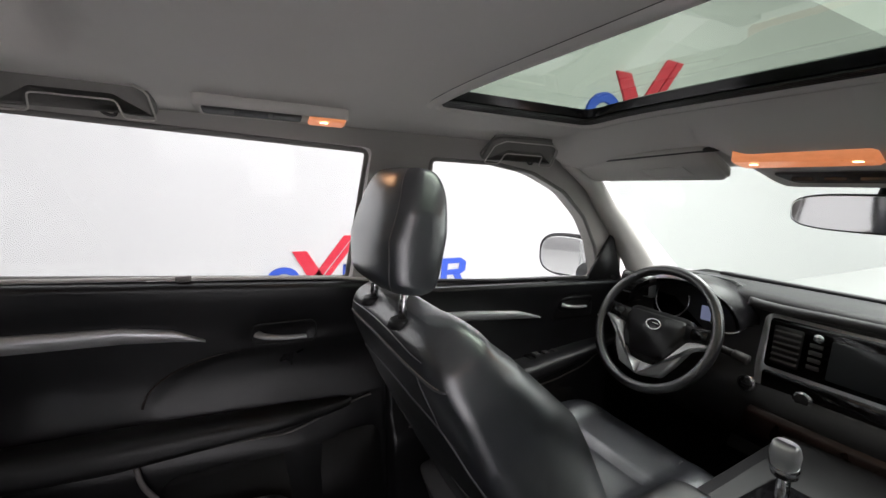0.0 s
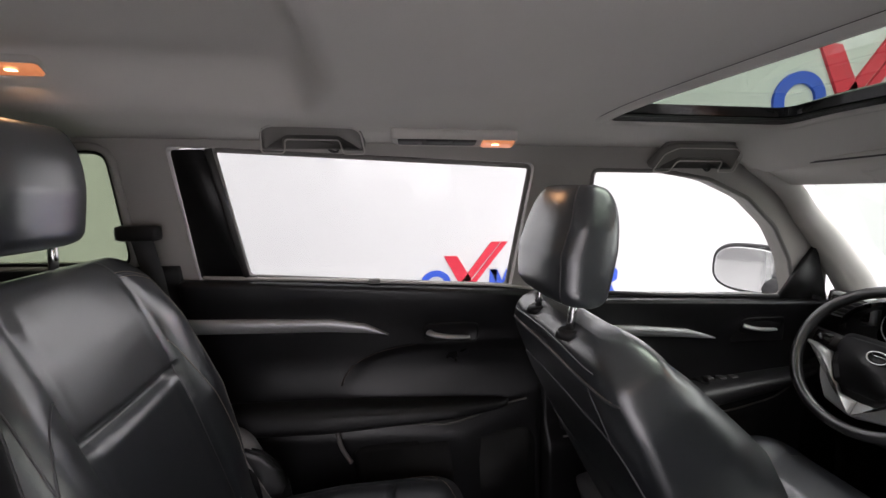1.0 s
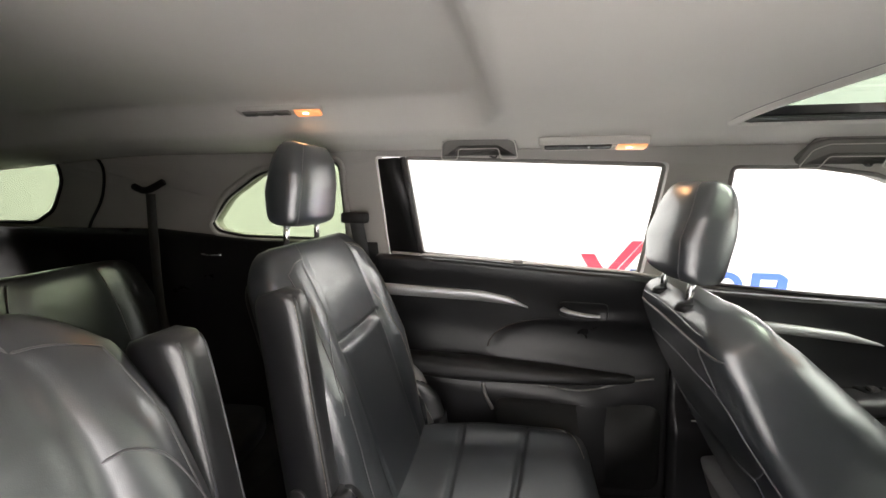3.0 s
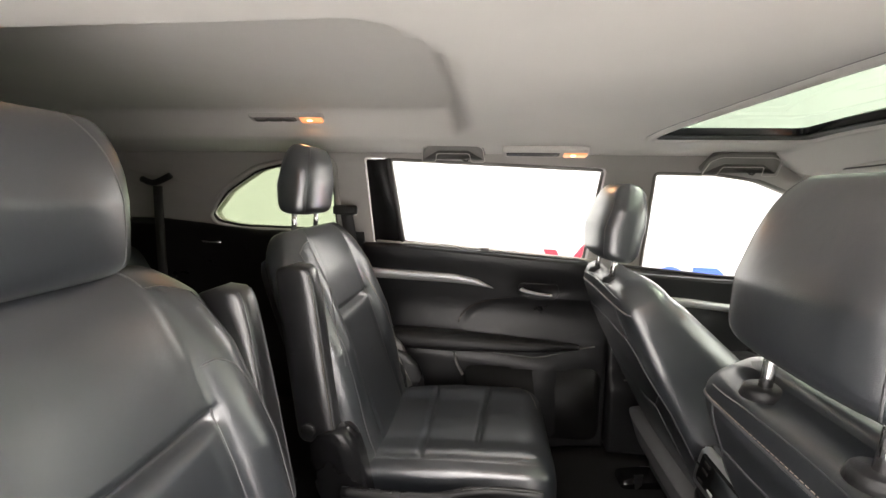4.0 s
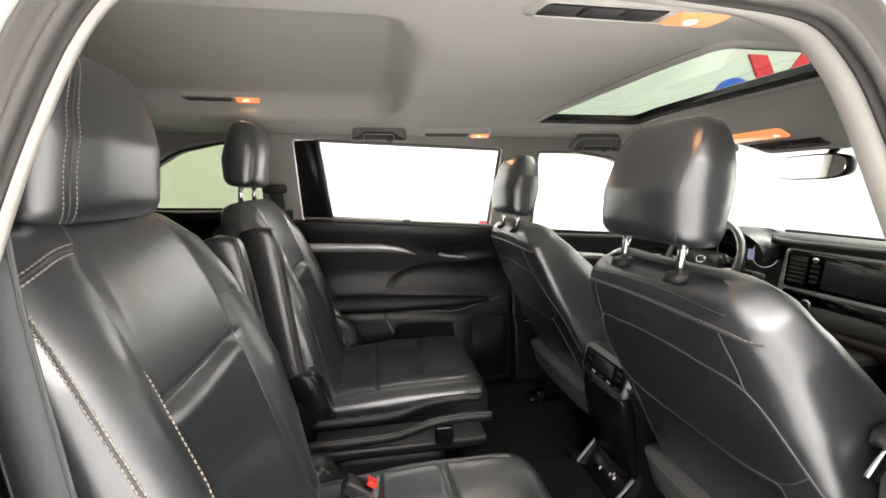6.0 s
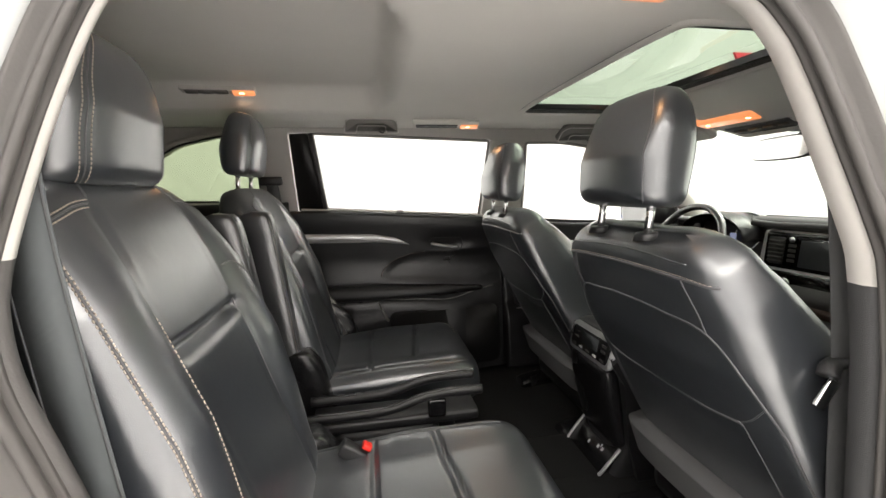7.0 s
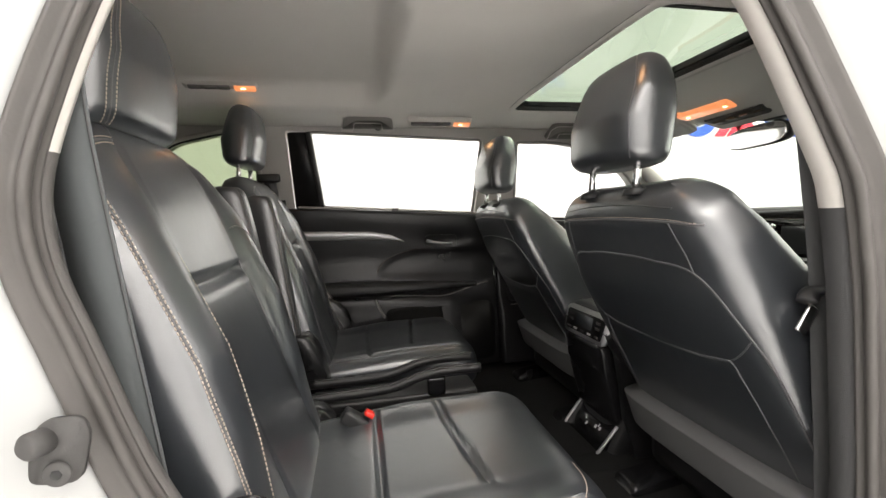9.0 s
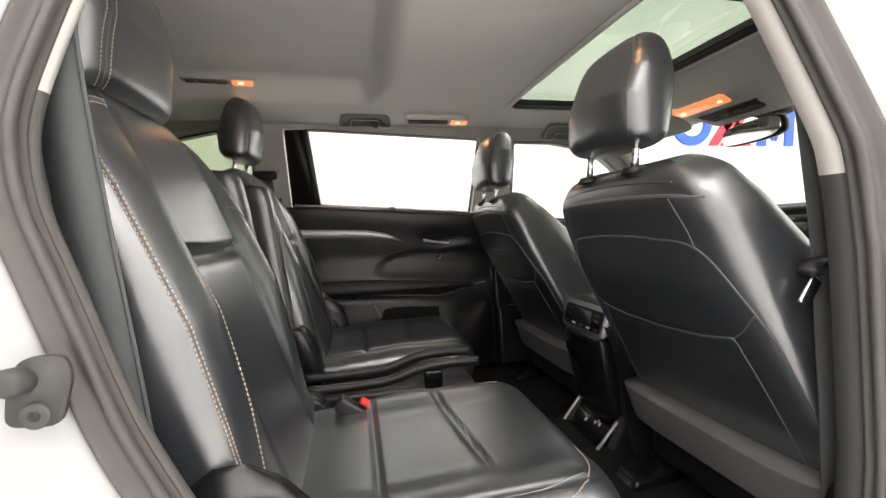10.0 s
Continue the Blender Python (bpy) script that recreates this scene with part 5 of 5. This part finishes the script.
part("body", loft(rings), DASHM, dash)
# instrument hood and dials
hood = [V(-0.43 + 0.175 * math.cos(a), 1.0, 1.0 + 0.106 * math.sin(a)) for a in [math.pi * (k / 24) for k in range(25)]]
hd = part("instrument_hood", loft([[p + V(0, -0.035, 0.0) for p in hood], [p + V(0, 0.0, 0.012) for p in hood], [p + V(0, 0.16, 0.0) for p in hood],
                                   [V(-0.43 + (p.x + 0.43) * 0.9, p.y + 0.15, 1.0 + (p.z - 1.0) * 0.88) for p in hood], [V(-0.43 + (p.x + 0.43) * 0.93, p.y - 0.03, 1.0 + (p.z - 1.0) * 0.9) for p in hood]], closed=False), SOFT, dash)
part("instrument_face", prism(
     round_poly([(-0.19, -0.05), (0.19, -0.05), (0.18, 0.06), (0.10, 0.11), (-0.10, 0.11), (-0.18, 0.06)], 0.04), lambda a, b, t: V(-0.43 + a * 0.85, 1.09 - t + 0.2 * b, 1.0 + b), 0.0, 0.01), GLOSSBLACK, hd)
for dx in (-0.105, 0.105):
    part("dial_ring", tube([V(-0.43 + dx * 0.85 + 0.058 * math.cos(a), 1.070 + 0.012 * math.sin(a), 1.015 + 0.058 * math.sin(a)) for a in [2 * math.pi * k / 32 for k in range(32)]], 0.0035, 6, closed=True), CHROME, hd)
part("info_display", box((-0.40, 1.060, 1.0), (0.03, 0.004, 0.045), 0.002), mat("cool_display", (0.1, 0.12, 0.2), 0.2, emit=(0.35, 0.4, 0.6), power=0.12), hd)
# centre stack frame
F = lambda a, b, t: V(a + 0.012, 1.046 + 0.10 * (b - 0.95) - t, b - 0.014)
cs = part("stack_frame", prism(round_poly([(-0.243, 1.068), (0.243, 1.068), (0.243, 0.93), (0.235, 0.825), (-0.235, 0.825), (-0.243, 0.93)], 0.02), F, -0.03, 0.030, 0.006), SILVER, dash, "satin silver centre frame")
part("stack_face", prism(round_poly([(-0.226, 1.062), (0.226, 1.062), (0.224, 0.932), (-0.224, 0.932)], 0.012), F, 0.026, 0.033, 0.002), GLOSSBLACK, cs)
part("climate_face", prism(round_poly([(-0.224, 0.922), (0.224, 0.922), (0.218, 0.837), (-0.218, 0.837)], 0.012), F, 0.026, 0.033, 0.002), GLOSSBLACK, cs)
part("screen", prism(round_poly([(-0.095, 1.04), (0.095, 1.04), (0.095, 0.945), (-0.095, 0.945)], 0.004), F, 0.0328, 0.0345), SCREEN, cs, "dark touch screen")
for s in (-1, 1):
    vent = part("air_vent", prism(round_poly([(s * 0.215, 1.045), (s * 0.15, 1.045), (s * 0.15, 0.945), (s * 0.208, 0.945)], 0.008), F, 0.0325, 0.035, 0.001), PLASTIC, cs)
    for k in range(6):
        part("vent_slat", box(F(s * 0.181, 0.957 + 0.015 * k, 0.037), (0.056, 0.012, 0.004), 0.001, m=Matrix.Rotation(radians(20), 4, "X")), GREYPL, vent)
    part("volume_knob", disc(F(s * 0.118, 1.04, 0.033), (0, -1, 0), 0.011, 0.016), CHROME, cs)
    for k in range(4):
        part("menu_button", box(F(s * 0.122, 1.018 - 0.018 * k, 0.035), (0.026, 0.005, 0.011), 0.002), GREYPL, cs)
    part("temperature_dial", disc(F(s * 0.125, 0.882, 0.032), (0, -1, 0), 0.021, 0.014), CHROME, cs, "chrome-ringed dial")
    part("dial_face", disc(F(s * 0.125, 0.882, 0.045), (0, -1, 0), 0.015, 0.004), PLASTIC, cs)
for k in range(5):
    part("climate_button", box(F(-0.07 + 0.035 * k, 0.875, 0.036), (0.022, 0.006, 0.010), 0.002), GREYPL, cs)
    part("climate_button", box(F(-0.185 + 0.092 * k, 0.856, 0.036), (0.012, 0.006, 0.006), 0.002), GREYPL, cs)
part("shelf_trim", prism(round_poly([(-0.22, -0.02), (0.70, -0.02), (0.70, 0.05), (-0.22, 0.05)], 0.015),
     lambda a, b, t: V(a, 0.985 - t + 0.03 * (abs(a) / 0.73) ** 2, 0.76 + b), 0.0, 0.025, 0.006), WOODISH, dash, "dark brown glossy trim")
ov = part("air_vent", box((-0.62, 1.03, 1.045), (0.12, 0.03, 0.075), 0.012), SILVER, dash)
part("vent_face", box((-0.62, 1.017, 1.045), (0.10, 0.012, 0.058), 0.006), PLASTIC, ov)
for k in range(4):
    part("vent_slat", box((-0.62, 1.009, 1.025 + 0.014 * k), (0.094, 0.008, 0.004), 0.001), GREYPL, ov)
part("start_button", disc((-0.230, 0.99, 0.862), (0, -1, 0.1), 0.022, 0.012), CHROME, dash)
part("start_button_face", disc((-0.230, 0.979, 0.863), (0, -1, 0.1), 0.016, 0.006), GLOSSBLACK, dash)
part("brow", tube(smooth_line([(-0.26, 1.0, 1.082), (-0.2, 1.03, 1.072), (-0.05, 1.04, 1.075), (0.2, 1.045, 1.078), (0.45, 1.06, 1.076), (0.70, 1.08, 1.066)], 8), 0.016, 10, flat=0.8), DASHM, dash, "padded dashboard ridge")
part("defrost_slot", box((0, 1.40, 1.076), (1.1, 0.03, 0.012), 0.004), PLASTIC, dash)

# steering wheel
swl = thing("steering_wheel", "black leather steering wheel with silver lower spokes", "steering wheel")
Cw = V(-0.425, 0.86, 0.970)
qw = Euler((radians(-24), 0, 0)).to_matrix()
W = lambda x, z, d=0.0: Cw + qw @ V(x, d, z)
rim = [W(0.176 * math.cos(a), 0.176 * math.sin(a), -0.018) for a in [2 * math.pi * k / 64 for k in range(64)]]
part("rim", tube(rim, 0.0142, 14, closed=True), LEATHER2, swl)
hubp = round_poly([(-0.090, 0.052), (0.090, 0.052), (0.108, 0.012), (0.074, -0.06), (0.045, -0.100), (-0.045, -0.100), (-0.074, -0.06), (-0.108, 0.012)], 0.03, 6)
part("airbag_cover", prism(hubp, lambda a, b, t: W(a, b, 0.03 - t), 0.0, 0.045, 0.014, 3), SOFT, swl)
part("emblem", tube([W(0.022 * math.cos(a), 0.008 + 0.015 * math.sin(a), -0.017) for a in [2 * math.pi * k / 32 for k in range(32)]], 0.0028, 6, closed=True), CHROME, swl, "plain chrome oval emblem")
part("emblem_bar", tube([W(-0.016, 0.012, -0.017), W(0.016, 0.012, -0.017)], 0.002, 6), CHROME, swl)
for s in (-1, 1):
    sp_ = part("spoke", prism(round_poly([(s * 0.08, 0.035), (s * 0.175, 0.042), (s * 0.178, -0.005), (s * 0.09, -0.01)], 0.012), lambda a, b, t: W(a, b, 0.012 - t), 0.0, 0.026, 0.006), PLASTIC, swl)
    part("spoke_buttons", prism(round_poly([(s * 0.105, 0.03), (s * 0.15, 0.034), (s * 0.15, 0.0), (s * 0.11, 0.0)], 0.008), lambda a, b, t: W(a, b, -0.013 - t), 0.0, 0.004, 0.001), GLOSSBLACK, sp_)
    part("spoke_trim", prism(round_poly([(s * 0.160, 0.006), (s * 0.166, -0.008), (s * 0.118, -0.028), (s * 0.092, -0.085), (s * 0.066, -0.128), (s * 0.0, -0.146), (s * 0.0, -0.106), (s * 0.046, -0.102), (s * 0.075, -0.062), (s * 0.104, -0.010)][::s], 0.008), lambda a, b, t: W(a, b, 0.006 - t), 0.0, 0.022, 0.005), SILVER, swl, "silver lower spoke")
part("column", tube([W(0, 0, 0.02), W(0, 0, 0.30)], 0.05, 16), PLASTIC, swl)
part("stalk", tube([W(0.05, 0.02, 0.06), W(0.21, 0.005, 0.05)], 0.010, 10), PLASTIC, swl)
part("stalk_end", tube([W(0.19, 0.007, 0.051), W(0.225, 0.003, 0.05)], 0.013, 10), GREYPL, swl)
# pedals
for x, w in ((-0.34, 0.09), (-0.22, 0.05)):
    pd = thing("pedal", "black ribbed foot pedal", "pedal", "foot pedals")
    part("pad", box((x, 1.28, 0.55), (w, 0.02, 0.09), 0.006, m=Matrix.Rotation(radians(-30), 4, "X")), GREYPL, pd)
    part("lever", tube([(x, 1.29, 0.56), (x, 1.40, 0.80)], 0.01, 8), PLASTIC, pd)


# ---- seat belts ----
def webbing(pts, w, across, bm=None):
    a = Vector(across).normalized() * w / 2
    rings = []
    P = [Vector(p) for p in pts]
    for i, p in enumerate(P):
        d = (P[min(i + 1, len(P) - 1)] - P[max(i - 1, 0)]).normalized()
        n = d.cross(a).normalized() * 0.0009
        rings.append([p - a - n, p + a - n, p + a + n, p - a + n])
    return loft(rings)


pb_ = thing("seat_belt", "dark seat belt hanging beside the front passenger seat", "seat belt")
part("webbing", webbing(smooth_line([(0.664, 0.140, 1.30), (0.674, 0.152, 1.15), (0.680, 0.166, 1.0), (0.681, 0.176, 0.85), (0.682, 0.186, 0.70), (0.682, 0.190, 0.48)], 6), 0.048, (0.15, 1, 0)), BELTDARK, pb_)
gd = part("guide", tube(smooth_line([(0.686, 0.128, 0.965), (0.680, 0.145, 0.978), (0.678, 0.195, 0.976)], 5), 0.013, 10, flat=0.6), PLASTIC, pb_)
part("tongue", box((0.684, 0.132, 0.938), (0.006, 0.020, 0.045), 0.003, m=Matrix.Rotation(radians(-35), 4, "X")), CHROME, gd)
rb_ = thing("seat_belt", "grey woven seat belt beside the second-row seat", "seat belt")
part("webbing", webbing(smooth_line([(0.665, -0.793, 1.36), (0.686, -0.779, 1.22), (0.693, -0.759, 1.05), (0.696, -0.738, 0.88), (0.698, -0.722, 0.72), (0.698, -0.712, 0.60)], 6), 0.051, (0.12, 1, 0.12)), BELT, rb_)
for e in (-0.0235, 0.0235):
    part("webbing_edge", tube([p + Vector((0.12, 1, 0.12)).normalized() * e + V(0.0015, 0, 0) for p in smooth_line([(0.665, -0.793, 1.36), (0.686, -0.779, 1.22), (0.693, -0.759, 1.05), (0.696, -0.738, 0.88), (0.698, -0.722, 0.72), (0.698, -0.712, 0.60)], 6)], 0.0012, 5), BELTDARK, rb_)
part("retractor_cover", box((0.712, -0.725, 0.585), (0.02, 0.09, 0.05), 0.01), PLASTIC, rb_)
lb_ = thing("seat_belt", "dark seat belt on the far second-row pillar", "seat belt")
part("webbing", webbing(smooth_line([(-0.655, -0.845, 1.27), (-0.685, -0.835, 1.12), (-0.70, -0.82, 0.85), (-0.70, -0.80, 0.6)], 5), 0.046, (0, 1, 0)), BELTDARK, lb_)
part("anchor", box((-0.655, -0.85, 1.285), (0.03, 0.09, 0.035), 0.01), PLASTIC, lb_)
tb_ = thing("seat_belt", "dark third-row seat belt hanging from the rear pillar", "seat belt")
part("webbing", webbing(smooth_line([(-0.60, -1.545, 1.36), (-0.60, -1.55, 1.2), (-0.60, -1.55, 0.98), (-0.60, -1.52, 0.80)], 5), 0.046, (0.2, 1, 0)), BELTDARK, tb_)
part("anchor", tube(smooth_line([(-0.595, -1.60, 1.385), (-0.59, -1.55, 1.372), (-0.60, -1.49, 1.40)], 5), 0.012, 8), PLASTIC, tb_)
